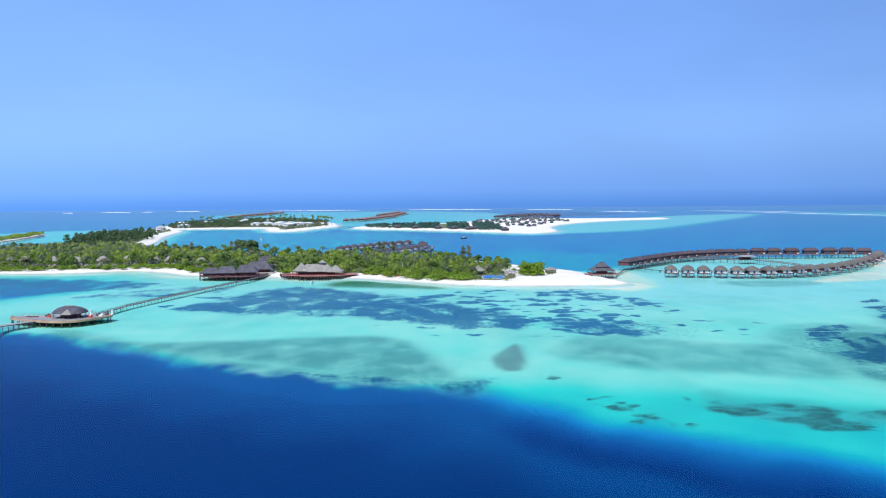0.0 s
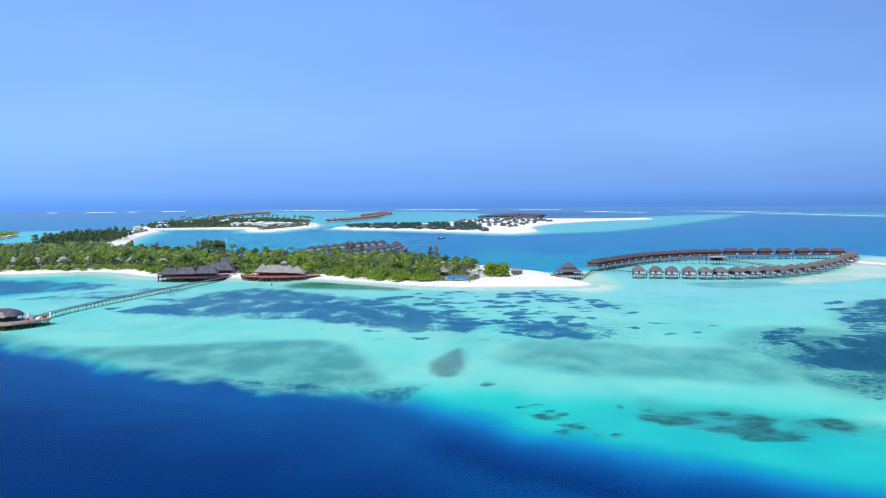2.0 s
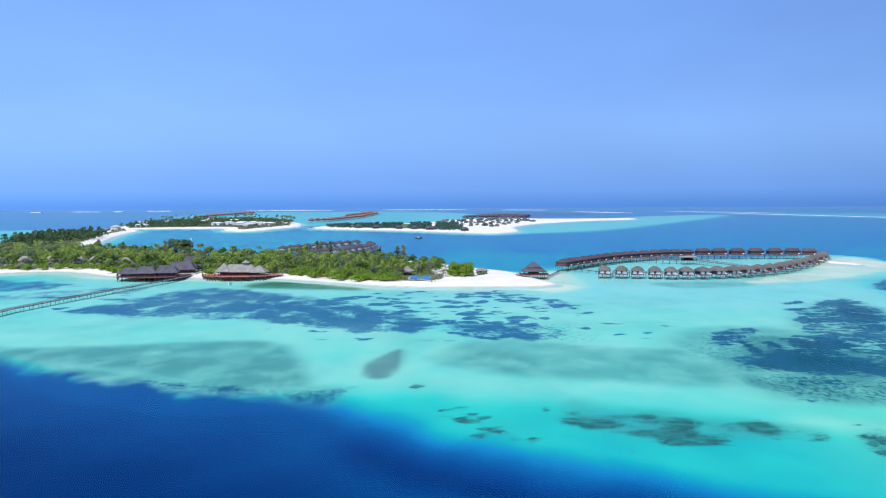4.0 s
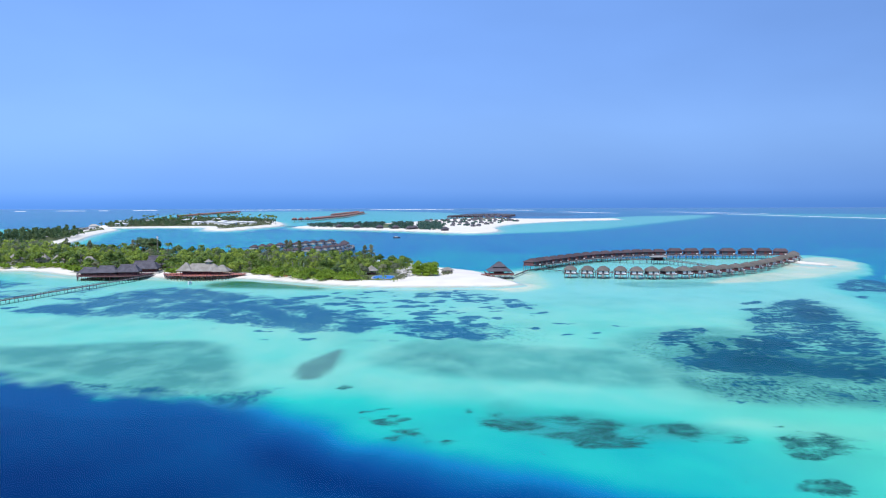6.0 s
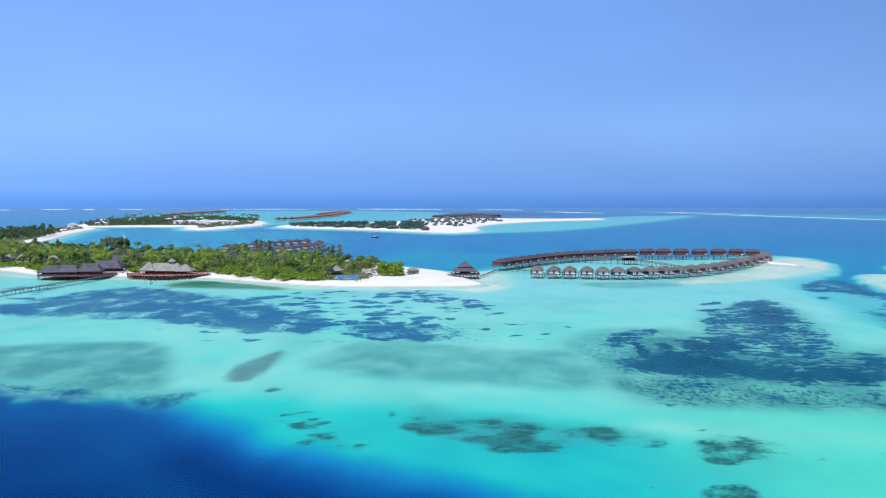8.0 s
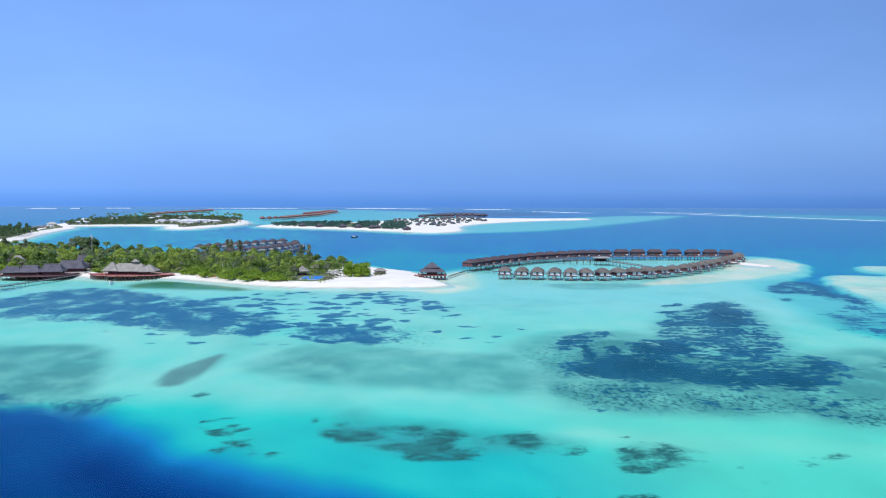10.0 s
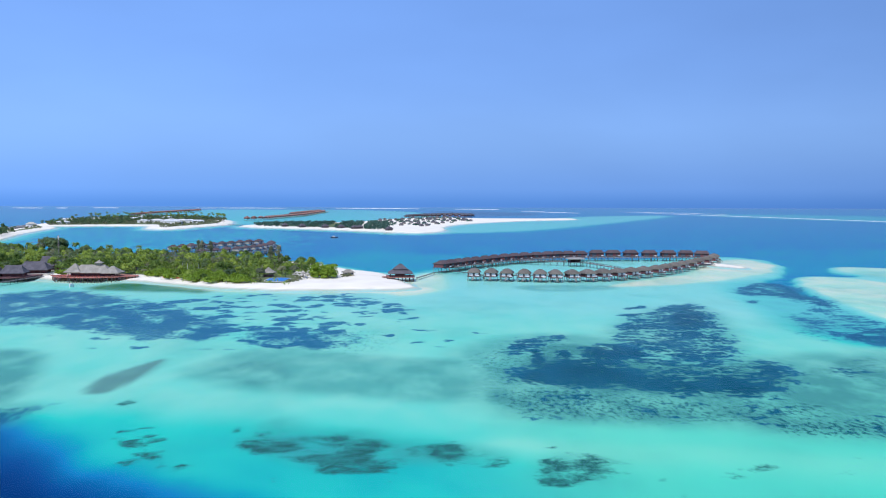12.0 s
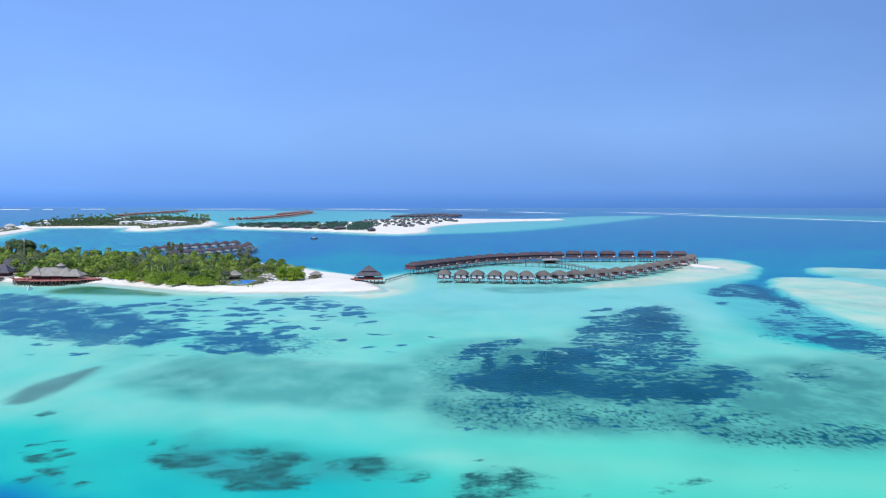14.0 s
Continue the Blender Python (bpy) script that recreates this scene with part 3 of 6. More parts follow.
    blade = blend(n, l, calc(n, l, "MULTIPLY", attribute(n, "algae_and_reflection"), 0.7, clamp=True), blade, (0.002, 0.075, 0.110))
    tone = calc(n, l, "MULTIPLY_ADD", calc(n, l, "SUBTRACT", calc(n, l, "MULTIPLY_ADD", streak, 0.5, calc(n, l, "MULTIPLY", mid, 0.5)), 0.46), 5.0, 0.25, clamp=True)
    blade = blend(n, l, calc(n, l, "MULTIPLY", tone, 0.38), blade, (0.016, 0.150, 0.245))
    colour = blend(n, l, g, colour, blade)
    # specks of growth
    dots = calc(n, l, "MULTIPLY", calc(n, l, "SUBTRACT", noise_tex(n, l, pos, 0.85, 4, (1, 0.55, 1)), calc(n, l, "MULTIPLY_ADD", attribute(n, "speck"), -0.16, 0.66)), 9.0, clamp=True)
    dots = calc(n, l, "MULTIPLY", dots, calc(n, l, "MULTIPLY", attribute(n, "speck"), 0.7, clamp=True))
    colour = blend(n, l, dots, colour, (0.004, 0.085, 0.105))
    # coral heads
    c1 = noise_tex(n, l, pos, 0.15, 6, (0.75, 1, 1))
    c2 = noise_tex(n, l, pos, 1.1, 4)
    cn = calc(n, l, "MULTIPLY_ADD", calc(n, l, "SUBTRACT", c2, 0.5), 0.45, calc(n, l, "MULTIPLY_ADD", calc(n, l, "SUBTRACT", c1, 0.5), 1.7, 0.5))
    ccov = attribute(n, "coral")
    c = calc(n, l, "SUBTRACT", calc(n, l, "ADD", cn, calc(n, l, "MULTIPLY", ccov, 0.62)), 0.86)
    c = calc(n, l, "MULTIPLY", c, 3.4, clamp=True)
    c3 = noise_tex(n, l, pos, 0.4, 5, (0.7, 1, 1))
    c = calc(n, l, "MULTIPLY", c, calc(n, l, "MULTIPLY_ADD", calc(n, l, "ADD", calc(n, l, "SUBTRACT", c2, 0.5), calc(n, l, "MULTIPLY", calc(n, l, "SUBTRACT", c3, 0.5), 2.0)), 0.9, 0.82, clamp=True))
    colour = blend(n, l, c, colour, (0.020, 0.120, 0.110))
    # the wall of the drop-off, the absorption of ever more water painted into its blue
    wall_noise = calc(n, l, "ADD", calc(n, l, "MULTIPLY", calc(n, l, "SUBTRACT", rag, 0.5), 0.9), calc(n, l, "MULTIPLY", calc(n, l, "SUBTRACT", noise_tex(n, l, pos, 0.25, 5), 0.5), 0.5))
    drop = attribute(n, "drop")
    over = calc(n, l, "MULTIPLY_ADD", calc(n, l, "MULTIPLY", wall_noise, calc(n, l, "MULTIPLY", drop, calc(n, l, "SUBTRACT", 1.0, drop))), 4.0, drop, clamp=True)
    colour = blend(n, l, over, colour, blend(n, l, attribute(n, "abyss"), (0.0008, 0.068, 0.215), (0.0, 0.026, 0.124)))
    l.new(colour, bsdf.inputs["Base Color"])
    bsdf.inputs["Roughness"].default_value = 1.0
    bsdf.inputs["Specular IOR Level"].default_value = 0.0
    return m


def water_material():
    m = bpy.data.materials.new("clear sea water")
    m.use_nodes = True
    n, l = m.node_tree.nodes, m.node_tree.links
    n.clear()
    pos = n.new("ShaderNodeTexCoord").outputs["Object"]
    h1 = noise_tex(n, l, pos, 0.12, 2, (1, 1.6, 1))
    h2 = noise_tex(n, l, pos, 0.03, 3)
    h = calc(n, l, "MULTIPLY_ADD", h2, 1.5, h1)
    bump = n.new("ShaderNodeBump")
    bump.inputs["Strength"].default_value, bump.inputs["Distance"].default_value = 0.08, 0.5
    l.new(h, bump.inputs["Height"])
    clear, gloss = n.new("ShaderNodeBsdfTransparent"), n.new("ShaderNodeBsdfGlossy")
    clear.inputs[0].default_value = (0.97, 0.99, 1.0, 1)
    gloss.inputs["Roughness"].default_value = 0.2
    l.new(bump.outputs[0], gloss.inputs["Normal"])
    fres = n.new("ShaderNodeFresnel")
    fres.inputs[0].default_value = 1.27
    mix, out = n.new("ShaderNodeMixShader"), n.new("ShaderNodeOutputMaterial")
    f = fres.outputs[0]
    l.new(calc(n, l, "MULTIPLY", f, calc(n, l, "MULTIPLY_ADD", calc(n, l, "POWER", f, 3.0), 0.50, 0.28)), mix.inputs[0])
    l.new(clear.outputs[0], mix.inputs[1])
    l.new(gloss.outputs[0], mix.inputs[2])
    l.new(mix.outputs[0], out.inputs[0])
    return m


def sand_material():
    """White coral sand; leaf litter and low green where it lies well inland."""
    m = bpy.data.materials.new("white coral sand")
    m.use_nodes = True
    n, l = m.node_tree.nodes, m.node_tree.links
    bsdf = n["Principled BSDF"]
    pos = n.new("ShaderNodeTexCoord").outputs["Object"]
    wide, fine = noise_tex(n, l, pos, 0.06, 4), noise_tex(n, l, pos, 0.8, 5)
    sand = blend(n, l, calc(n, l, "MULTIPLY_ADD", calc(n, l, "SUBTRACT", wide, 0.5), 2.0, 0.5, clamp=True), (0.75, 0.67, 0.54), (0.88, 0.81, 0.69))
    litter = blend(n, l, fine, (0.05, 0.085, 0.02), (0.17, 0.19, 0.07))
    inland = calc(n, l, "MULTIPLY_ADD", calc(n, l, "SUBTRACT", wide, 0.5), 1.2, attribute(n, "inland"))
    inland = calc(n, l, "MULTIPLY", calc(n, l, "SUBTRACT", inland, 0.42), 6.0, clamp=True)
    colour = blend(n, l, inland, sand, litter)
    wet = calc(n, l, "MULTIPLY", attribute(n, "wet"), 1.0, clamp=True)
    colour = blend(n, l, wet, colour, (0.50, 0.47, 0.36))
    # turquoise cast of the water, painted into the submerged sand
    colour = blend(n, l, attribute(n, "under"), colour, (0.30, 0.64, 0.58))
    l.new(colour, bsdf.inputs["Base Color"])
    bsdf.inputs["Roughness"].default_value = 0.95
    b = n.new("ShaderNodeBump")
    b.inputs["Strength"].default_value, b.inputs["Distance"].default_value = 0.4, 0.15
    l.new(fine, b.inputs["Height"])
    l.new(b.outputs[0], bsdf.inputs["Normal"])
    return m


# ---- sea floor, water, land ----
gx = spaced((-720, -330, 10), (-330, -200, 4), (-200, 270, 2), (270, 460, 3.3), (460, 900, 12))
gy = spaced((60, 340, 1.75), (340, 720, 3.5), (720, 2240, 12))
X, Y = np.meshgrid(gx, gy)
wob = 5 * waves(X, Y, 60, 3) + 2.5 * waves(X, Y, 22, 4)
near = smooth(Y, 1200, 800)
XW, YW = X + wob * near * 0.7, Y + 5 * waves(X, Y, 55, 5) * near
XP, YP = X + 0.2 * wob * near, Y + 1.2 * waves(X, Y, 30, 5) * near
# open sea: floor tint kept lighter than deep water, in place of horizon haze
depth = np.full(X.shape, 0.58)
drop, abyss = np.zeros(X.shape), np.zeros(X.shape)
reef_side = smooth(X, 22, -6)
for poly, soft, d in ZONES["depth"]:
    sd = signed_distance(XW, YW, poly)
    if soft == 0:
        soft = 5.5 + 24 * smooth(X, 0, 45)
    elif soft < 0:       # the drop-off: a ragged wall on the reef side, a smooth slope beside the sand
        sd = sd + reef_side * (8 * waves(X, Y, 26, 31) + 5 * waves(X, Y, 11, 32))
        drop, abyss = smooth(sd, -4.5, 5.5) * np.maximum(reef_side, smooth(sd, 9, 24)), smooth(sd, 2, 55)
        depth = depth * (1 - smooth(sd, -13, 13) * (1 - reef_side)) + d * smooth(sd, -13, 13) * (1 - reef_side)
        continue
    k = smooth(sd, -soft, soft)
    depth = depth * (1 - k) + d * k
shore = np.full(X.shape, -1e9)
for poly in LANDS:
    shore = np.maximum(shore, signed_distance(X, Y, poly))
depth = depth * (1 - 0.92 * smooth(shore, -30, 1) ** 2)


def painted(field):
    out = np.zeros(X.shape)
    for poly, soft, v in ZONES[field]:
        out = np.maximum(out, v * smooth(signed_distance(XP, YP, poly), -soft, soft))
    return out


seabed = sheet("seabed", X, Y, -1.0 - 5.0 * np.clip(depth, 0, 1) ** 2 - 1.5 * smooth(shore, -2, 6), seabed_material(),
               depth=depth, grass=painted("grass") * smooth(shore, -3, -14) * (1 - smooth(depth, 0.62, 0.82) * smooth(Y, 600, 400)) * (1 - 0.7 * drop), ragged=smooth(X, 16, -8), drop=drop, abyss=abyss, coral=painted("coral"), algae_and_reflection=painted("algae_and_reflection") * (1 - smooth(depth, 0.45, 0.8)),
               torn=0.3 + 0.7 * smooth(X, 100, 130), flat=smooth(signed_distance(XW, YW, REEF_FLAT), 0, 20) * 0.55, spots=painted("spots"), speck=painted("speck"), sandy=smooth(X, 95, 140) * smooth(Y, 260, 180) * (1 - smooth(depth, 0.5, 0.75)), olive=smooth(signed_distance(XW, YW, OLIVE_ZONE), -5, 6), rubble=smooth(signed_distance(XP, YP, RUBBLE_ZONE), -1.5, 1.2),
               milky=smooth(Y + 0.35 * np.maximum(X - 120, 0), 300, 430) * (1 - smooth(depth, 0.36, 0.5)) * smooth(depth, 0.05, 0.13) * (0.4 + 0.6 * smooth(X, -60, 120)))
tagged(seabed, "pale coral sand sea floor with dark sea grass meadows", "sea floor", kind="structure")
wx, wy = np.meshgrid(np.linspace(-5200, 5200, 27), np.linspace(-5200, 5200, 27))
water = tagged(sheet("water", wx, wy, wx * 0, water_material()), "clear turquoise and deep blue lagoon water with small ripples", "water", kind="structure")

SAND = sand_material()


def land(name, poly, step, top, inland_from, label):
    x0, y0 = poly.min(0) - 14
    x1, y1 = poly.max(0) + 14
    LX, LY = np.meshgrid(np.arange(x0, x1 + step, step), np.arange(y0, y1 + step, step))
    sd = signed_distance(LX + 2 * waves(LX, LY, 30, 8), LY + 2 * waves(LX, LY, 26, 9), poly)
    z = np.where(sd < 0, sd * 0.22, top * (1 - np.exp(-np.maximum(sd, 0) / 9)))
    z = np.maximum(z, -2.2) + 0.12 * waves(LX, LY, 14, 2) * smooth(sd, 2, 12)
    ob = sheet(name, LX, LY, z, SAND, keep=sd > -12, inland=smooth(sd, inland_from - 6, inland_from + 8) * smooth(LX, 44, 34), wet=smooth(sd, 1.5, -0.5), under=smooth(sd, -0.5, -4.0))
    return tagged(ob, label, "ground", kind="structure")


land("ground", MAIN_ISLAND, 3.5, 1.7, 17, "white coral sand island with a green interior")
land("ground_far_island", FAR_ISLAND, 10, 2.0, 30, "distant wooded coral sand island")
land("ground_sand_island", SAND_ISLAND, 9, 2.0, 48, "distant bare white sand island with a long spit")
BREAKWATER = rounded([(-572, 925), (-550, 922), (-566, 1040), (-584, 1120), (-616, 1245), (-640, 1250), (-606, 1120), (-590, 1040)], 1)
land("ground_breakwater", BREAKWATER, 5, 1.6, 6, "narrow planted breakwater beside the lagoon")
land("ground_sandbar", SANDBAR, 2.5, 0.7, 400, "low white sandbar just above the water")


# ---- building blocks ----
def box(bm, x, y, z, sx, sy, sz, turn=0.0):
    """A box whose base centre is at x, y, z."""
    m = Matrix.Translation((x, y, z + sz / 2)) @ Matrix.Rotation(turn, 4, "Z") @ Matrix.Diagonal((sx, sy, sz, 1))
    bmesh.ops.create_cube(bm, size=1, matrix=m)


def rod(bm, a, b, r0, r1=None, n=6):
    """A tapered rod from a to b."""
    a, b = Vector(a), Vector(b)
    r1 = r0 if r1 is None else r1
    q = (b - a).to_track_quat("Z", "Y")
    rings = []
    for p, r in ((a, r0), (b, r1)):
        rings.append([bm.verts.new(p + q @ Vector((r * math.cos(6.2832 * i / n), r * math.sin(6.2832 * i / n), 0))) for i in range(n)])
    for i in range(n):
        bm.faces.new((rings[0][i], rings[0][(i + 1) % n], rings[1][(i + 1) % n], rings[1][i]))
    bm.faces.new(rings[1])
    bm.faces.new(rings[0][::-1])


def stacked(bm, rings):
    """A skin over rings of points from below upwards, closed at both ends."""
    rows = [[bm.verts.new(p) for p in r] for r in rings]
    n = len(rows[0])
    for lo, hi in zip(rows, rows[1:]):
        for i in range(n):
            bm.faces.new((lo[i], lo[(i + 1) % n], hi[(i + 1) % n], hi[i]))
    bm.faces.new(rows[0][::-1])
    bm.faces.new(rows[-1])


def hip(bm, x, y, z, w, d, h, ridge, lip=0.3, sag=0.12, turn=0.0):
    """A thick thatched hip roof: eaves w by d at height z, its ridge along x (ridge long), slopes slightly hollow."""
    c, s = math.cos(turn), math.sin(turn)

    def ring(hw, hd, zz):
        pts = []
        for sx, sy in ((-1, -1), (0, -1), (1, -1), (1, 0), (1, 1), (0, 1), (-1, 1), (-1, 0)):
            px, py = sx * hw, sy * hd
            pts.append((x + px * c - py * s, y + px * s + py * c, zz))
        return pts
    rings = [ring(w / 2 - 0.35, d / 2 - 0.35, z - lip), ring(w / 2, d / 2, z - lip * 0.6), ring(w / 2, d / 2, z)]
    for t in (0.3, 0.6, 0.85, 1.0):
        k = 1 - t
        rings.append(ring(max(ridge / 2, 0.15) * t + w / 2 * k, 0.14 * t + d / 2 * k, z + h * (t - sag * math.sin(math.pi * t))))
    stacked(bm, rings)


def cone_roof(bm, x, y, z, r, h, n=10, lip=0.3, sag=0.1, top=0.12):
    def ring(rr, zz):
        return [(x + rr * math.cos(6.2832 * (i + 0.5) / n), y + rr * math.sin(6.2832 * (i + 0.5) / n), zz) for i in range(n)]
    rings = [ring(r - 0.3, z - lip), ring(r, z - lip * 0.6), ring(r, z)]
    for t in (0.35, 0.7, 1.0):
        rings.append(ring(r * (1 - t) + top * t, z + h * (t - sag * math.sin(math.pi * t))))
    stacked(bm, rings)


def part(name, bm, mat, parent=None, label="", smooth_shade=False):
    """Links a bmesh as one mesh object under a thing or a part."""
    me = bpy.data.meshes.new(name)
    bm.normal_update()
    bm.to_mesh(me)
    bm.free()
    if smooth_shade:
        me.shade_smooth()
    me.materials.append(mat)
    ob = new(name, me)
    ob.parent = parent
    return tagged(ob, label)


def again(ob, parent, x, y, z, turn=0.0):
    """One more part on the same mesh."""
    o = new(ob.name.split(".")[0], ob.data)
    o.parent, o.location, o.rotation_euler = parent, (x, y, z), (0, 0, turn)
    return o


def thing(name, label, category, group="", x=0, y=0, z=0, turn=0.0):
    ob = new(name)
    ob.empty_display_size = 0.5
    ob.matrix_basis = pose(x, y, z, 0, 0, math.degrees(turn))
    return tagged(ob, label, category, group)


def boxes(*rows):
    bm = bmesh.new()
    for r in rows:
        box(bm, *r)
    return bm


def along(line, step, start=0.0):
    """Points and headings every step metres along a line."""
    P = [Vector(p) for p in line]
    out, left = [], start
    for a, b in zip(P, P[1:]):
        length = (b - a).length
        while left <= length:
            p = a.lerp(b, left / length)
            out.append((p.x, p.y, math.atan2(b.y - a.y, b.x - a.x)))
            left += step
        left -= length
    return out


# ---- over-water villas ----
def villa(name, label, group, w, d, roof, wall, stilt_h=2.0, wall_h=2.3, roof_h=2.7, ridge=2.0, bays=3, rows=2, deck=True, sag=0.06, curtains=True):
    """A villa on stilts, its outer (lagoon) side towards -y: platform, walls, curtained windows, rail, steps, thatched hip roof."""
    v = thing(name, label, "villa", group)
    bm = bmesh.new()
    rod(bm, (0, 0, -3.0), (0, 0, stilt_h), 0.16, 0.14, 6)
    first = part("stilt", bm, WOOD_GREY, v)
    spots = [((i / (bays - 1) - 0.5) * (w - 1.0), (j / max(rows - 1, 1) - 0.5) * (d - 1.0)) for i in range(bays) for j in range(rows)]
    first.location = (*spots[0], 0)
    for sx, sy in spots[1:]:
        again(first, v, sx, sy, 0)
    bm = boxes((0, 0, stilt_h, w - 0.4, d, 0.22), (0, -d / 2 + 0.2, stilt_h - 0.3, w - 0.6, 0.25, 0.3), (0, d / 2 - 0.2, stilt_h - 0.3, w - 0.6, 0.25, 0.3))
    part("platform", bm, WOOD_DARK, v)
    z = stilt_h + 0.22
    bm = boxes((0, 0.5, z, w - 1.6, d - 2.2, wall_h), (-(w - 1.5) / 2, 0.5, z, 0.18, d - 2.1, wall_h), ((w - 1.5) / 2, 0.5, z, 0.18, d - 2.1, wall_h))
    part("wall", bm, wall, v)
    front = 0.5 - (d - 2.2) / 2
    bm = boxes((0, front - 0.05, z + 0.1, (w - 1.6) * 0.34, 0.08, wall_h - 0.4))
    win = part("curtained_door", bm, WHITE if curtains else HULL_DARK, v, "white curtained glass door" if curtains else "dark glass door")
    win.location = (-(w - 1.6) * 0.24, 0, 0)
    if curtains:
        again(win, v, (w - 1.6) * 0.28, 0, 0)
    shut = part("shutter_door", boxes((w * (0.02 if curtains else 0.2), front - 0.05, z + 0.1, 1.3, 0.08, wall_h - 0.4)), WOOD_DARK, v)
    if deck:
        rail = part("deck_rail", boxes((0, -d / 2 + 0.8, z + 0.78, 0.08, 1.5, 0.1)), WOOD_GREY, v)
        rail.location = (-w / 2 + 0.35, 0, 0)
        again(rail, v, w / 2 - 0.35, 0, 0)
        rail = part("deck_rail", boxes((0, -d / 2 + 0.1, z + 0.78, w / 2 - 1.3, 0.08, 0.1)), WOOD_GREY, v)
        rail.location = (-w / 4 - 0.3, 0, 0)
        again(rail, v, w / 4 + 0.3, 0, 0)
        bm = boxes((w / 3, -d / 2 + 0.7, z + 0.25, 1.5, 0.7, 0.16), (w / 3, -d / 2 + 1.0, z + 0.38, 1.5, 0.2, 0.4), (w / 3, -d / 2 + 0.7, z, 1.3, 0.5, 0.26))
        part("lounge_seat", bm, WHITE, v, "white cushioned deck seat")
        prof = [(-d / 2 + 0.02, stilt_h)]
        for i in range(6):
            prof += [(-d / 2 - 0.28 * i, stilt_h - 0.28 * i), (-d / 2 - 0.28 * (i + 1), stilt_h - 0.28 * i)]
        prof += [(-d / 2 - 1.68, stilt_h - 1.9), (-d / 2 + 0.02, stilt_h - 0.3)]
        bm = bmesh.new()
        sides = [[bm.verts.new((sx, py, pz)) for py, pz in prof] for sx in (-0.45, 0.45)]
        for i in range(len(prof)):
            j = (i + 1) % len(prof)
            bm.faces.new((sides[0][i], sides[0][j], sides[1][j], sides[1][i]))
        bm.faces.new(sides[0][::-1])
        bm.faces.new(sides[1])
        part("water_steps", bm, WOOD_GREY, v)
    bm = bmesh.new()
    hip(bm, 0, 0.4, z + wall_h, w, d - 0.6, roof_h, ridge, 0.3, sag)
    rf = part("roof", bm, roof, v)
    bm = bmesh.new()
    hip(bm, 0, 0.4, z + wall_h + roof_h - 0.12, ridge + 1.1, 0.8, 0.3, ridge + 0.2, 0.1, 0)
    cap = part("ridge_cap", bm, THATCH_DARK, rf)
    return v


def place(proto, spots, first=True):
    """Puts a finished thing at the first spot and copies of it at the others: (x, y, turn) or (x, y, z, turn)."""
    for i, s in enumerate(spots):
        x, y, z, a = s if len(s) == 4 else (s[0], s[1], 0.0, s[2])
        m = pose(x, y, z, 0, 0, math.degrees(a))
        if i == 0 and first:
            proto.matrix_basis = m
        else:
            copy_thing(proto, m)


RING_CENTRE = Vector((225, 570))
NEAR_ROW = [(143, 501), (153, 499), (162, 496), (172, 494), (181, 491), (190, 490), (200, 490), (210, 492), (220, 495), (230, 499), (240, 505), (250, 512), (261, 521),
            (271, 532), (281, 544), (291, 556), (302, 569), (313, 584), (325, 599), (336, 615), (344, 630)]
BACK_LEFT = [(128, 557), (134, 565), (140, 574), (147, 583), (154, 592), (162, 602), (170, 612), (179, 622), (188, 630), (197, 637), (207, 642), (217, 648), (226, 652), (235, 654), (245, 655)]
BACK_RIGHT = [(258, 655), (271, 654), (285, 653), (300, 652), (315, 651), (329, 650), (340, 645)]


def heading(line, i):
    a, b = Vector(line[max(i - 1, 0)]), Vector(line[min(i + 1, len(line) - 1)])
    return math.atan2(b.y - a.y, b.x - a.x)


near_villa = villa("water_villa", "dark timber water villa on stilts with grey thatched hip roof", "villas round the lagoon ring", 8.0, 9.5, THATCH, WALL_RED, 1.7, 2.0, 2.3, 2.0, bays=4, sag=-0.2)
place(near_villa, [(x, y, heading(NEAR_ROW, i)) for i, (x, y) in enumerate(NEAR_ROW)])
back_villa = villa("water_villa", "long dark red water villa on stilts under a hipped thatch roof", "villas round the lagoon ring", 12.0, 9.0, ROOF_PLUM, WALL_RED, 2.4, 2.6, 2.0, 8.0, bays=5, curtains=False)
place(back_villa, [(x, y, heading(BACK_RIGHT, i)) for i, (x, y) in enumerate(BACK_RIGHT)])
row_villa = villa("water_villa", "dark red water villa on stilts beside the curved boardwalk", "villas round the lagoon ring", 10.4, 9.5, ROOF_PLUM, WALL_RED, 2.0, 2.5, 1.9, 6.2, bays=4, curtains=False)
place(row_villa, [(x, y, heading(BACK_LEFT, i)) for i, (x, y) in enumerate(BACK_LEFT)])


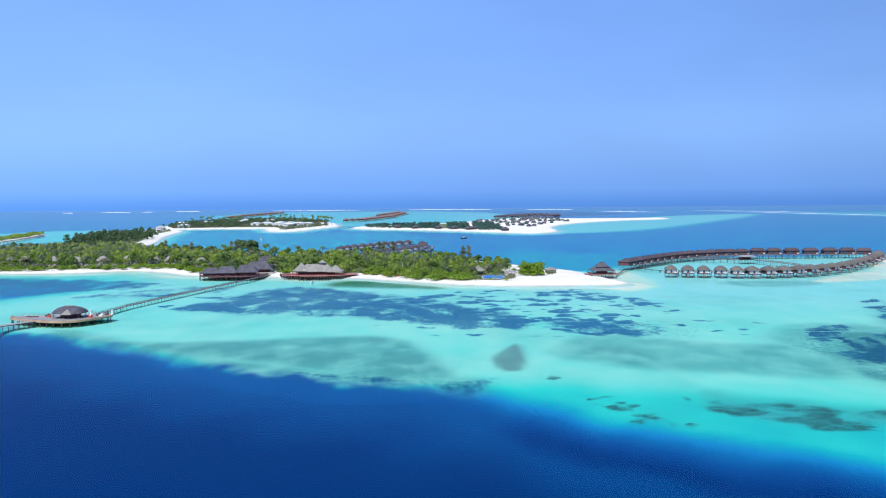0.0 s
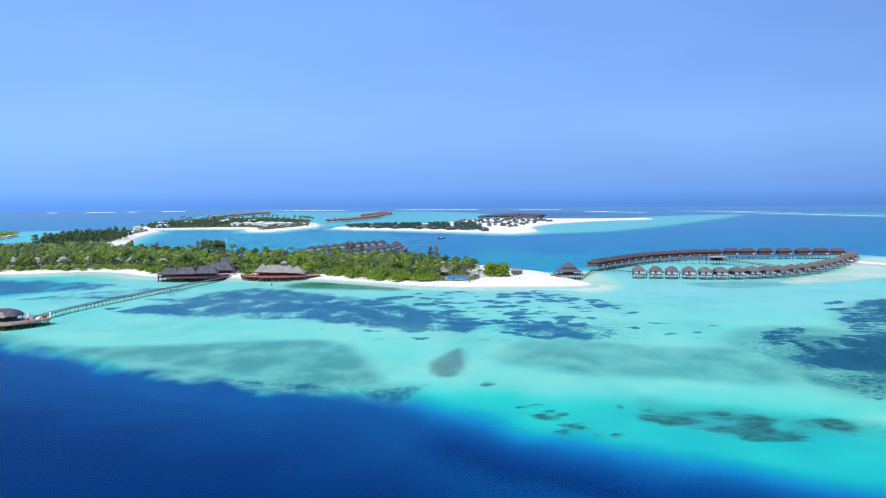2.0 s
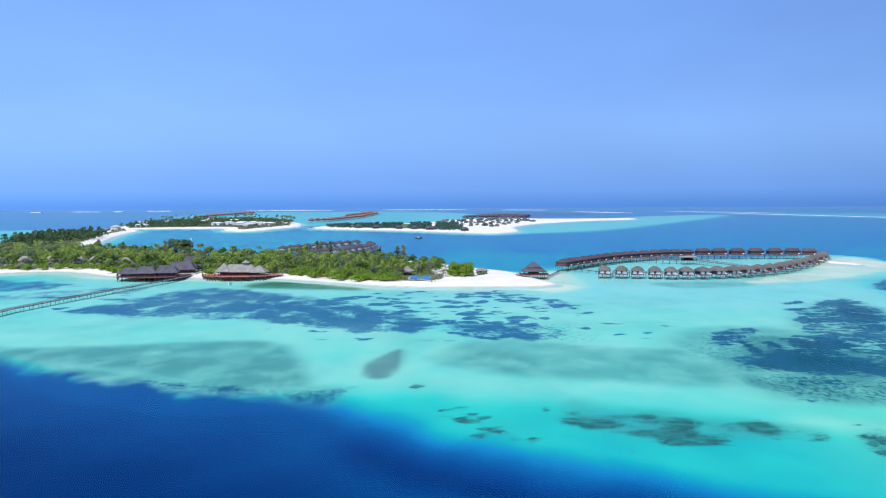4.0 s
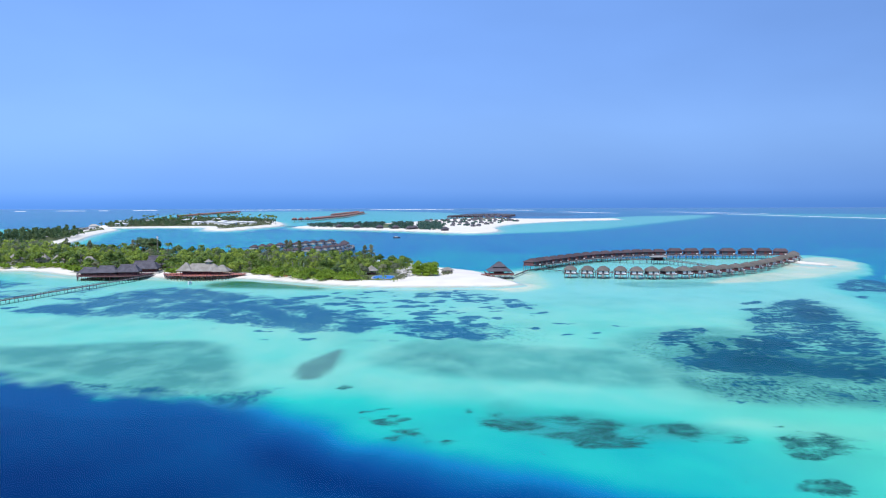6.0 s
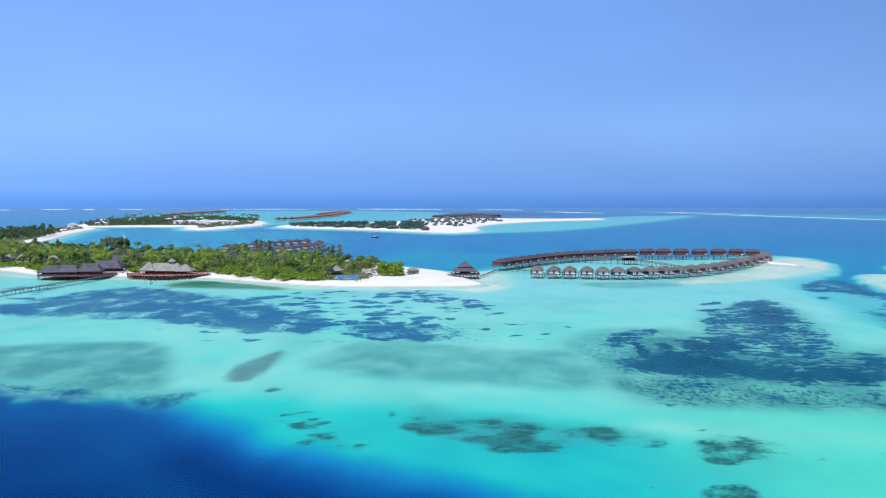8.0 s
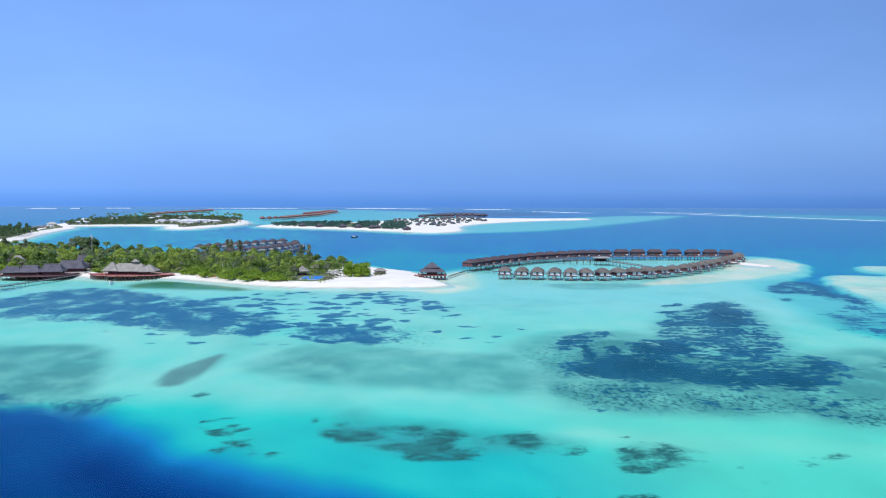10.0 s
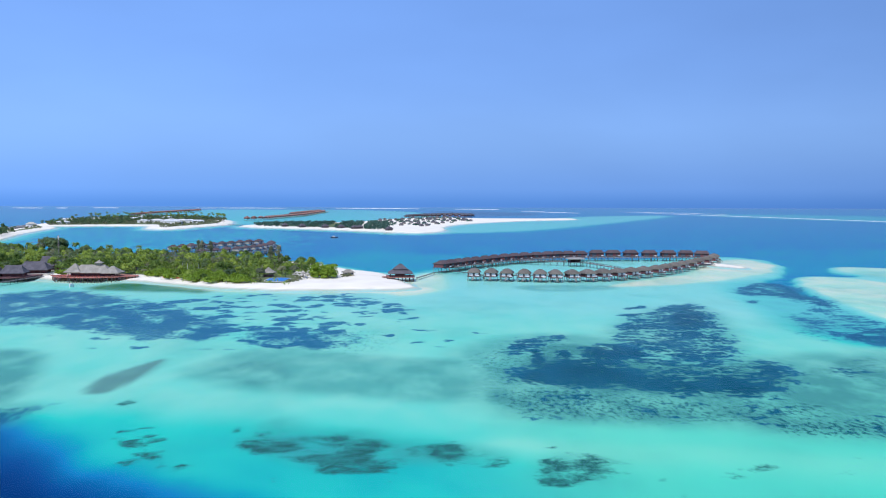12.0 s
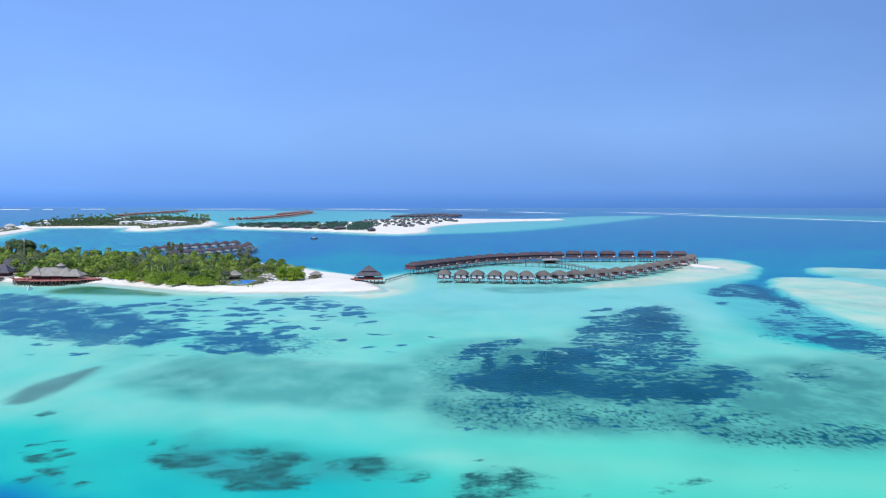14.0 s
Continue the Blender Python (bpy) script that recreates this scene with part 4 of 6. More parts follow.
def boardwalk(name, label, line, width=2.0, z=1.9, gap=5.0, rail=True, mat=WOOD_GREY, rise=0.95):
    """A boardwalk on posts along a line, with board planks, beams and a post-and-rail side."""
    b = thing(name, label, "boardwalk", x=line[0][0], y=line[0][1])
    ox, oy = line[0]
    bm = bmesh.new()
    for (ax, ay), (bx, by) in zip(line, line[1:]):
        a = math.atan2(by - ay, bx - ax)
        n = max(1, int(math.hypot(bx - ax, by - ay) / 1.2))
        for i in range(n):
            t = (i + 0.5) / n
            box(bm, ax + (bx - ax) * t - ox, ay + (by - ay) * t - oy, z, math.hypot(bx - ax, by - ay) / n * 0.96, width, 0.09, a)
    part("plank_deck", bm, mat, b)
    for (ax, ay), (bx, by) in zip(line, line[1:]):
        a = math.atan2(by - ay, bx - ax)
        for s in (-1, 1):
            ux, uy = -math.sin(a) * s * (width / 2 - 0.2), math.cos(a) * s * (width / 2 - 0.2)
            part("beam", boxes(((ax + bx) / 2 + ux - ox, (ay + by) / 2 + uy - oy, z - 0.24, math.hypot(bx - ax, by - ay), 0.16, 0.23, a)), WOOD_DARK, b)
    bm = bmesh.new()
    rod(bm, (0, 0, -3.2), (0, 0, z + (rise if rail else 0)), 0.13, 0.11, 6)
    post = part("post", bm, WOOD_DARK, b)
    first = True
    for px, py, a in along([(*p, 0) for p in line], gap):
        for s in (-1, 1):
            q = (px - math.sin(a) * s * width / 2 - ox, py + math.cos(a) * s * width / 2 - oy, 0)
            if first:
                post.location, first = q, False
            else:
                again(post, b, *q)
    if rail:
        for (ax, ay), (bx, by) in zip(line, line[1:]):
            a = math.atan2(by - ay, bx - ax)
            for s in (-1, 1):
                bm = bmesh.new()
                ux, uy = -math.sin(a) * s * width / 2 - ox, math.cos(a) * s * width / 2 - oy
                for h in (rise * 0.5, rise * 0.97):
                    rod(bm, (ax + ux, ay + uy, z + h), (bx + ux, by + uy, z + h), 0.05, n=5)
                part("handrail", bm, WOOD_DARK, b)
    return b


def inside(line, off):
    """The line moved off metres towards the middle of the ring."""
    out = []
    for p in line:
        v = (RING_CENTRE - Vector(p)).normalized() * off
        out.append((p[0] + v.x, p[1] + v.y))
    return out


boardwalk("boardwalk", "curved timber boardwalk behind the ring of water villas", inside(NEAR_ROW, 8.5), 2.2)
boardwalk("boardwalk", "curved timber boardwalk along the far water villas", inside(BACK_LEFT + BACK_RIGHT, 8.0), 2.2)
boardwalk("boardwalk", "narrow timber boardwalk from the beach pavilion to the villas", [(109, 502), (122, 538), (131, 549)], 0.9, 0.5, 7, rail=False, mat=WOOD_DARK)
boardwalk("boardwalk", "narrow timber boardwalk across the villa lagoon", [(134, 549), (150, 520), (150, 508)], 0.9, 0.5, 7, rail=False, mat=WOOD_DARK)
boardwalk("boardwalk", "timber cross walk over the ring lagoon to the hub pavilion", [(186, 624), (204, 612), (222, 602)], 2.0)
boardwalk("boardwalk", "timber cross walk over the ring lagoon to the hub pavilion", [(234, 596), (243, 560), (248, 524)], 2.0)


def hub():
    v = thing("hub_pavilion", "open hub pavilion on stilts with a pale flat-topped roof", "pavilion", x=228, y=600)
    bm = bmesh.new()
    rod(bm, (0, 0, -3), (0, 0, 4.4), 0.17, 0.15)
    p = part("post", bm, WOOD_DARK, v)
    p.location = (-4.5, -3, 0)
    for px in (-4.5, 0, 4.5):
        for py in (-3, 3):
            if (px, py) != (-4.5, -3):
                again(p, v, px, py, 0)
    part("platform", boxes((0, 0, 1.8, 11, 8, 0.25)), WOOD_DARK, v)
    part("side_screen", boxes((0, 2.6, 2.05, 8, 0.15, 2.2), (-4.4, 0, 2.05, 0.15, 5, 1.2)), WALL_RED, v)
    bm = bmesh.new()
    hip(bm, 0, 0, 4.4, 12.5, 9, 0.9, 7, 0.25, 0)
    part("roof", bm, WOOD_GREY, v, "pale bleached shingle roof")


hub()


def columns(v, spots, z0, z1, r=0.15):
    bm = bmesh.new()
    rod(bm, (0, 0, z0), (0, 0, z1), r)
    c = part("column", bm, WOOD_DARK, v)
    c.location = (*spots[0], 0)
    for s in spots[1:]:
        again(c, v, *s, 0)


def tip_pavilion():
    v = thing("beach_pavilion", "octagonal thatched pavilion on a red-brown deck over the sand tip", "pavilion", x=99, y=498)
    bm = bmesh.new()
    rod(bm, (0, 0, -2), (0, 0, 1.6), 0.17, 0.17)
    p = part("stilt", bm, WOOD_DARK, v)
    spots = [(-7.6 + 2.17 * i, y) for i in range(8) for y in (-6.5, 0, 6.5)]
    p.location = (*spots[0], 0)
    for s in spots[1:]:
        again(p, v, *s, 0)
    bm = boxes((0, 0, 1.6, 16.4, 15, 0.25), (-9.2, 1, 1.35, 3, 5, 0.2))
    part("deck", bm, DECK_RED, v)
    bm = bmesh.new()
    for i in range(17):
        box(bm, -8.1 + i * 1.0125, -7.4, 1.85, 0.09, 0.09, 0.95)
    box(bm, 0, -7.4, 2.75, 16.3, 0.1, 0.09)
    box(bm, 0, -7.4, 2.3, 16.3, 0.06, 0.06)
    for s in (-1, 1):
        for i in range(15):
            box(bm, s * 8.1, -7.4 + i * 1.05, 1.85, 0.09, 0.09, 0.95)
        box(bm, s * 8.1, 0, 2.75, 0.1, 15, 0.09)
    part("deck_rail", bm, WALL_RED, v)
    columns(v, [(6.2 * math.cos(0.7854 * (i + 0.5)), 5.2 * math.sin(0.7854 * (i + 0.5))) for i in range(8)], 1.85, 4.2)
    part("bar_counter", boxes((0, 1, 1.85, 6, 3.4, 1.2), (0, 1, 3.05, 6.4, 3.8, 0.1)), WALL_RED, v)
    bm = bmesh.new()
    hip(bm, 0, 0, 4.0, 14.5, 13, 3.2, 6.5, 0.4, 0.05)
    rf = part("lower_roof", bm, THATCH_DARK, v)
    bm = bmesh.new()
    hip(bm, 0, 0, 6.3, 8.4, 6.8, 2.7, 2.4, 0.3, 0.05)
    part("upper_roof", bm, THATCH_DARK, v)
    bm = bmesh.new()
    cone_roof(bm, 0, 0, 8.9, 0.8, 0.6, 8, 0.1)
    part("finial", bm, THATCH_DARK, v)


tip_pavilion()


# ---- jetty, restaurant and hall ----
def posts_under(v, spots, z, r=0.16, name="post", deep=-2.5):
    bm = bmesh.new()
    rod(bm, (0, 0, deep), (0, 0, z), r, r)
    p = part(name, bm, WOOD_DARK, v)
    p.location = (*spots[0], 0)
    for s in spots[1:]:
        again(p, v, *s, 0)


def slab(name, outline, z, thick, mat, v, label=""):
    """A deck cut to an outline."""
    bm = bmesh.new()
    lo, hi = [[bm.verts.new((x, y, zz)) for x, y in outline] for zz in (z - thick, z)]
    n = len(lo)
    bm.faces.new(hi)
    bm.faces.new(lo[::-1])
    for i in range(n):
        bm.faces.new((lo[i], lo[(i + 1) % n], hi[(i + 1) % n], hi[i]))
    return part(name, bm, mat, v, label)


def railing(name, line, z, mat, v, gap=1.6, h=0.95):
    bm = bmesh.new()
    for x, y, a in along([(*p, 0) for p in line], gap):
        box(bm, x, y, z, 0.1, 0.1, h)
    for (ax, ay), (bx, by) in zip(line, line[1:]):
        for k in (0.5, 1.0):
            rod(bm, (ax, ay, z + h * k), (bx, by, z + h * k), 0.05, n=5)
    return part(name, bm, mat, v)


def thatched_room(v, x, y, w, d, eave, rise, ridge, floor, thatch, wall=WALL_RED, inset=1.6, turn=0.0):
    """Columns, a recessed wall and a heavy roof."""
    bm = bmesh.new()
    box(bm, x, y + 0.8, floor, w - 2 * inset, d - 2 * inset - 1.0, eave - floor, turn)
    part("wall", bm, wall, v)
    nx = max(2, int(w / 3.2))
    feet = [((i / nx - 0.5) * (w - 1.2), s * (d / 2 - 0.7)) for i in range(nx + 1) for s in (-1, 1)]
    columns(v, [(x + px * math.cos(turn) - py * math.sin(turn), y + px * math.sin(turn) + py * math.cos(turn)) for px, py in feet], floor, eave + 0.1)
    bm = bmesh.new()
    hip(bm, x, y, eave, w, d, rise, ridge, 0.45, 0.07, turn)
    rf = part("roof", bm, thatch, v)
    bm = bmesh.new()
    hip(bm, x, y, eave + rise - 0.2, ridge + 1.4, 1.1, 0.45, ridge + 0.3, 0.15, 0, turn)
    part("ridge_cap", bm, thatch, rf)
    return rf


def restaurant():
    v = thing("restaurant", "dark thatched restaurant on a red-brown stilt deck at the beach", "restaurant", x=-133, y=507)
    outline = [(-23, 3), (-20, -8), (-8, -12), (11, -11.5), (17, -5), (19, 12), (8, 15), (-14, 13)]
    slab("deck", outline, 1.7, 0.3, DECK_PLUM, v)
    posts_under(v, [(x, y, ) for x, y, a in along([(*p, 0) for p in outline[:5] + [outline[0]]], 3.0)], 1.4)
    railing("deck_rail", outline[:5], 1.7, WALL_RED, v)
    thatched_room(v, -14, -2.5, 12.5, 11, 3.6, 2.9, 7.0, 1.7, THATCH_DARK, WALL_RED)
    thatched_room(v, -4.0, -2, 14, 12, 3.8, 3.5, 8.0, 1.7, THATCH_DARK, WALL_RED, turn=0.06)
    thatched_room(v, 8.0, -0.5, 14, 13, 4.0, 4.0, 8.4, 1.7, THATCH_DARK, WALL_RED, turn=0.14)
    table = thing("dining_table", "square red-brown dining table on the deck", "table", "tables on the restaurant deck")
    part("tabletop", boxes((0, 0, 0.68, 1.3, 1.3, 0.07)), DECK_RED, table)
    part("pedestal", boxes((0, 0, 0, 0.14, 0.14, 0.68), (0, 0, 0, 0.6, 0.6, 0.05)), WOOD_DARK, table)
    place(table, [(-133 + x, 507 + y, 1.7, 0) for x, y in [(-18, -7.2), (-13, -9), (-8, -10.4), (-2, -10.4), (4, -10.2), (9.5, -9.8)]])


def annex():
    v = thing("reception_hall", "dark thatched reception hall behind the restaurant deck", "hall", x=-122, y=527)
    slab("floor_slab", [(-11, -8), (11, -8), (11, 8), (-11, 8)], 1.9, 1.2, STONE, v)
    thatched_room(v, 0, 0, 18, 14, 4.2, 4.4, 11.0, 1.9, THATCH_DARK, turn=0.12)
    u = thing("storage_hall", "steep dark thatched roof hall among the trees", "hall", x=-122, y=550)
    slab("floor_slab", [(-8, -8), (8, -8), (8, 8), (-8, 8)], 2.0, 1.0, STONE, u)
    thatched_room(u, 0, 0, 15, 13, 4.6, 5.6, 9.0, 2.0, THATCH_DARK, turn=0.3)


def beach_hall():
    v = thing("beach_bar_hall", "pale thatched beach hall with three peaks and a red deck", "hall", x=-81, y=506)
    outline = [(-24, 5), (-21, -3), (-17, -8), (-9, -10), (-8, -12.5), (9, -12.5), (10, -10), (17, -9), (22, -4), (27, -1), (26, 3), (14, 10), (-14, 10)]
    slab("deck", outline, 1.9, 0.22, DECK_SALMON, v)
    posts_under(v, [(x, y) for x, y, a in along([(*p, 0) for p in outline[:10]], 2.0)], 1.75, 0.2)
    railing("deck_rail", outline[:10], 1.9, WALL_RED, v)
    part("wall", boxes((0, 2, 1.9, 22, 9, 2.4)), WALL_RED, v)
    columns(v, [(-14 + i * 2.6, -4.6) for i in range(12)], 1.9, 4.4, 0.14)
    bm = bmesh.new()
    hip(bm, 0.5, 1, 4.2, 25, 14, 4.2, 13, 0.4, 0.07)
    main = part("main_roof", bm, THATCH_PALE, v)
    bm = bmesh.new()
    hip(bm, -9, -0.5, 4.6, 9.5, 12, 4.6, 0.8, 0.4, 0.06)
    part("side_roof", bm, THATCH_PALE, v)
    bm = bmesh.new()
    hip(bm, 12.5, -1, 4.0, 10, 12, 3.6, 1.8, 0.4, 0.08)
    part("side_roof", bm, THATCH_PALE, v)
    part("lantern", boxes((4, 1, 8.1, 2.6, 2.4, 1.3)), WOOD_GREY, v)
    bm = bmesh.new()
    hip(bm, 4, 1, 9.4, 4.6, 4.0, 1.5, 0.5, 0.2, 0.05)
    part("lantern_roof", bm, THATCH_PALE, v)
    columns(v, [(-16 + i * 3.2, -10.5) for i in range(11)], 1.9, 3.0, 0.08)


restaurant()
annex()
beach_hall()
lounger_bm = boxes((0, 0.2, 0.28, 0.65, 1.35, 0.12), (0, -0.75, 0.3, 0.65, 0.6, 0.32))
proto = thing("sun_lounger", "red cushioned sun lounger on the beach deck", "lounger", "red loungers on the deck")
part("mattress", lounger_bm, RED, proto)
lb = boxes((-0.26, 0.7, 0, 0.06, 0.06, 0.3), (0.26, 0.7, 0, 0.06, 0.06, 0.3), (-0.26, -0.7, 0, 0.06, 0.06, 0.3), (0.26, -0.7, 0, 0.06, 0.06, 0.3), (0, 0, 0.2, 0.68, 1.9, 0.07))
part("frame", lb, WOOD_DARK, proto)
rng = random.Random(4)
spots = []
for i in range(15):
    spots.append((-103 + i * 2.05 + rng.uniform(-0.3, 0.3), 505.5 - min(i, 14 - i * 0.4) * 0.75 + rng.uniform(-0.5, 0.5), 1.9, rng.uniform(-0.2, 0.2)))
for i in range(9):
    spots.append((-99 + i * 3.9, 508 - abs(i - 4) * 0.4 - 5.5 * min(1, (9 - abs(i - 4)) / 9), 1.9, rng.uniform(-0.3, 0.3)))
place(proto, [s for s in spots])

boardwalk("jetty", "long straight timber jetty from the beach to the arrival deck", [(-113, 516), (-120, 482), (-130, 440), (-139, 400), (-146, 365), (-148, 334)], 1.9, 0.8, 6.0, rise=0.6)


def arrival_deck():
    v = thing("arrival_deck", "boat-shaped tan arrival deck on posts with a dark pavilion", "jetty head", x=-155, y=322)
    outline = [tuple(p) for p in rounded([(-24, 5), (-21, 0), (-9, -6), (2, -10), (9, -8.5), (14, -2), (18, 6), (16, 11.5), (8, 12), (-4, 10), (-13, 7), (-20, 7)], 2)]
    slab("deck", outline, 1.7, 0.8, DECK_TAN, v)
    slab("inner_deck", [(x * 0.9, y * 0.9) for x, y in outline], 1.76, 0.05, WOOD_GREY, v)
    posts_under(v, [(x * 0.96, y * 0.96) for x, y, a in along([(*p, 0) for p in outline + outline[:1]], 3.4)], 1.3, 0.2)
    railing("deck_rail", [(x * 0.97, y * 0.97) for x, y in outline[30:] + outline[:8]], 1.7, WOOD_GREY, v, 2.0)
    columns(v, [(x, y) for x in (-2, 1.5, 5, 8) for y in (-2.6, 4)], 1.7, 4.4, 0.16)
    part("counter", boxes((3, 1.5, 1.76, 7, 3, 1.1), (3, 1.5, 2.86, 7.4, 3.4, 0.1)), WALL_RED, v)
    bm = bmesh.new()
    rings = []   # arched roof with rounded ends
    for k, (w, d, z) in enumerate(((6.6, 5.0, 3.7), (6.3, 4.6, 4.3), (5.6, 3.8, 5.1), (4.4, 2.6, 5.8), (3.0, 1.2, 6.2), (2.4, 0.3, 6.35))):
        rings.append([(3 + w * math.copysign(abs(math.cos(0.3927 * i)) ** 0.6, math.cos(0.3927 * i)), 0.8 + d * math.copysign(abs(math.sin(0.3927 * i)) ** 0.6, math.sin(0.3927 * i)), z) for i in range(16)])
    stacked(bm, rings)
    part("roof", bm, THATCH_DARK, v)
    bm = bmesh.new()
    rod(bm, (0.8, 0.8, 6.45), (5.2, 0.8, 6.45), 0.22, 0.22, 6)
    part("ridge_cap", bm, THATCH_PALE, v, "pale thatch ridge")
    bm = bmesh.new()
    hip(bm, 4.0, -3.6, 3.7, 4.0, 3.4, 1.9, 0.5, 0.25, 0)
    part("porch_roof", bm, THATCH_PALE, v)
    for x, y, m_ in ((10, 3, WHITE), (12.5, 5, WOOD_DARK), (11.5, 0, RED), (14.5, 3, WHITE), (-6, 1.5, RED), (-8, 4, WOOD_DARK), (15.5, 6.5, WALL_RED)):
        part("deck_crate", boxes((x, y, 1.78, 1.3, 1.0, 0.7), (x + 0.5, y + 0.3, 2.48, 0.7, 0.6, 0.4)), m_, v)
    part("bench", boxes((-13, 2, 1.76, 5, 0.6, 0.45)), WALL_RED, v)
    for x, y in ((8, 13), (19, 10)):
        part("white_marker_post", boxes((x * 0.9, y * 0.8, 1.7, 0.6, 0.6, 1.9), (x * 0.9, y * 0.8, 3.6, 0.8, 0.8, 0.15)), WHITE, v, "white painted marker post")
    boardwalk("landing_stage", "short timber landing stage on stout posts", [(-163, 318), (-168, 309), (-173, 301)], 4.0, 1.2, 2.2, rail=False)


arrival_deck()

# ---- pool terrace and beach ----
pool = thing("swimming_pool", "bright blue swimming pool with a pale stone rim on the beach", "pool", x=30, y=482, z=0.6)
slab("terrace", [tuple(p) for p in rounded([(-6.6, -11.5), (6.6, -11.5), (7.2, 0), (5.6, 11), (-5.6, 11), (-7.2, 0)], 1)], 1.15, 1.6, STONE, pool)
slab("pool_basin", [tuple(p) for p in rounded([(-6, -10.5), (6, -10.5), (6.5, 0), (5, 10), (-5, 10), (-6.5, 0)], 1)], 1.19, 0.3, TILE_BLUE, pool, "blue mosaic and still water")


def leaf_mesh(name, centres, radii, per, size, seed, mat, squash=0.8, drop=0.0):
    """A crown of single leaf quads spread through overlapping clumps."""
    r = np.random.RandomState(seed)
    C = np.repeat(np.array(centres, float), per, 0)
    R = np.repeat(np.array(radii, float), per)
    d = r.normal(size=(len(C), 3))
    d /= np.linalg.norm(d, axis=1, keepdims=True)
    d[:, 2] = np.where(d[:, 2] < -0.3, -d[:, 2] * 0.6, d[:, 2])
    pos = C + d * (R * r.uniform(0.55, 1.05, len(C)) ** 0.6)[:, None] * [1, 1, squash]
    u = np.cross(d, r.normal(size=d.shape))
    u /= np.linalg.norm(u, axis=1, keepdims=True) + 1e-9
    w = np.cross(d, u) + 0.35 * r.normal(size=d.shape)
    s = size * r.uniform(0.6, 1.3, len(C))[:, None]
    V = np.stack([pos - u * s * 0.5, pos + w * s * 0.35, pos + u * s * 0.55 - [0, 0, drop], pos - w * s * 0.35], 1).reshape(-1, 3)
    F = np.arange(len(V)).reshape(-1, 4)
    me = bpy.data.meshes.new(name)
    me.from_pydata(V.tolist(), [], F.tolist())
    me.materials.append(mat)
    return me


def trunk_bm(h, r0, limbs, rnd, lean=0.5):
    bm = bmesh.new()
    p, tips = Vector((0, 0, -0.5)), []
    q = Vector((rnd.uniform(-lean, lean), rnd.uniform(-lean, lean), h * 0.5))
    rod(bm, p, q, r0, r0 * 0.7, 7)
    for i in range(limbs):
        a = 6.2832 * i / limbs + rnd.uniform(-0.4, 0.4)
        t = q + Vector((math.cos(a) * h * 0.28, math.sin(a) * h * 0.28, h * rnd.uniform(0.15, 0.35)))
        rod(bm, q, t, r0 * 0.5, r0 * 0.18, 5)
        tips.append(t)
    return bm, tips


def broad_tree(name, label, group, h, spread, seed, mat, clumps=15, per=62, size=0.85, category="tree"):
    rnd = random.Random(seed)
    t = thing(name, label, category, group)
    bm, tips = trunk_bm(h, 0.22 + h * 0.012, 5, rnd)
    part("trunk", bm, BARK, t)
    cs, rs = [], []
    for i in range(clumps):
        a, k = rnd.uniform(0, 6.28), math.sqrt(rnd.uniform(0, 1))
        cs.append((math.cos(a) * spread * 0.62 * k, math.sin(a) * spread * 0.62 * k, h * (0.86 - 0.34 * k * k + rnd.uniform(-0.10, 0.05))))
        rs.append(spread * rnd.uniform(0.24, 0.42))
    c = new("crown", leaf_mesh("crown", cs, rs, per, size, seed, mat))
    c.parent = t
    return t


def needle_tree(name, label, group, h, spread, seed, mat):
    rnd = random.Random(seed)
    t = thing(name, label, "tree", group)
    bm = bmesh.new()
    rod(bm, (0, 0, -0.5), (rnd.uniform(-0.3, 0.3), 0, h * 0.93), 0.3, 0.05, 7)
    for i in range(9):
        a, z = rnd.uniform(0, 6.28), h * rnd.uniform(0.25, 0.8)
        rod(bm, (0, 0, z), (math.cos(a) * spread * 0.5, math.sin(a) * spread * 0.5, z + h * 0.1), 0.08, 0.03, 5)
    part("trunk", bm, BARK, t)
    cs, rs = [], []
    for i in range(20):
        k = rnd.uniform(0.18, 1.0)
        a, rad = rnd.uniform(0, 6.28), spread * 0.55 * (1.08 - k) * rnd.uniform(0.3, 1.0)
        cs.append((math.cos(a) * rad, math.sin(a) * rad, h * k))
        rs.append(spread * (0.30 - 0.2 * k) + 0.35)
    c = new("crown", leaf_mesh("crown", cs, rs, 45, 0.8, seed, mat, 1.1, 0.3))
    c.parent = t
    return t


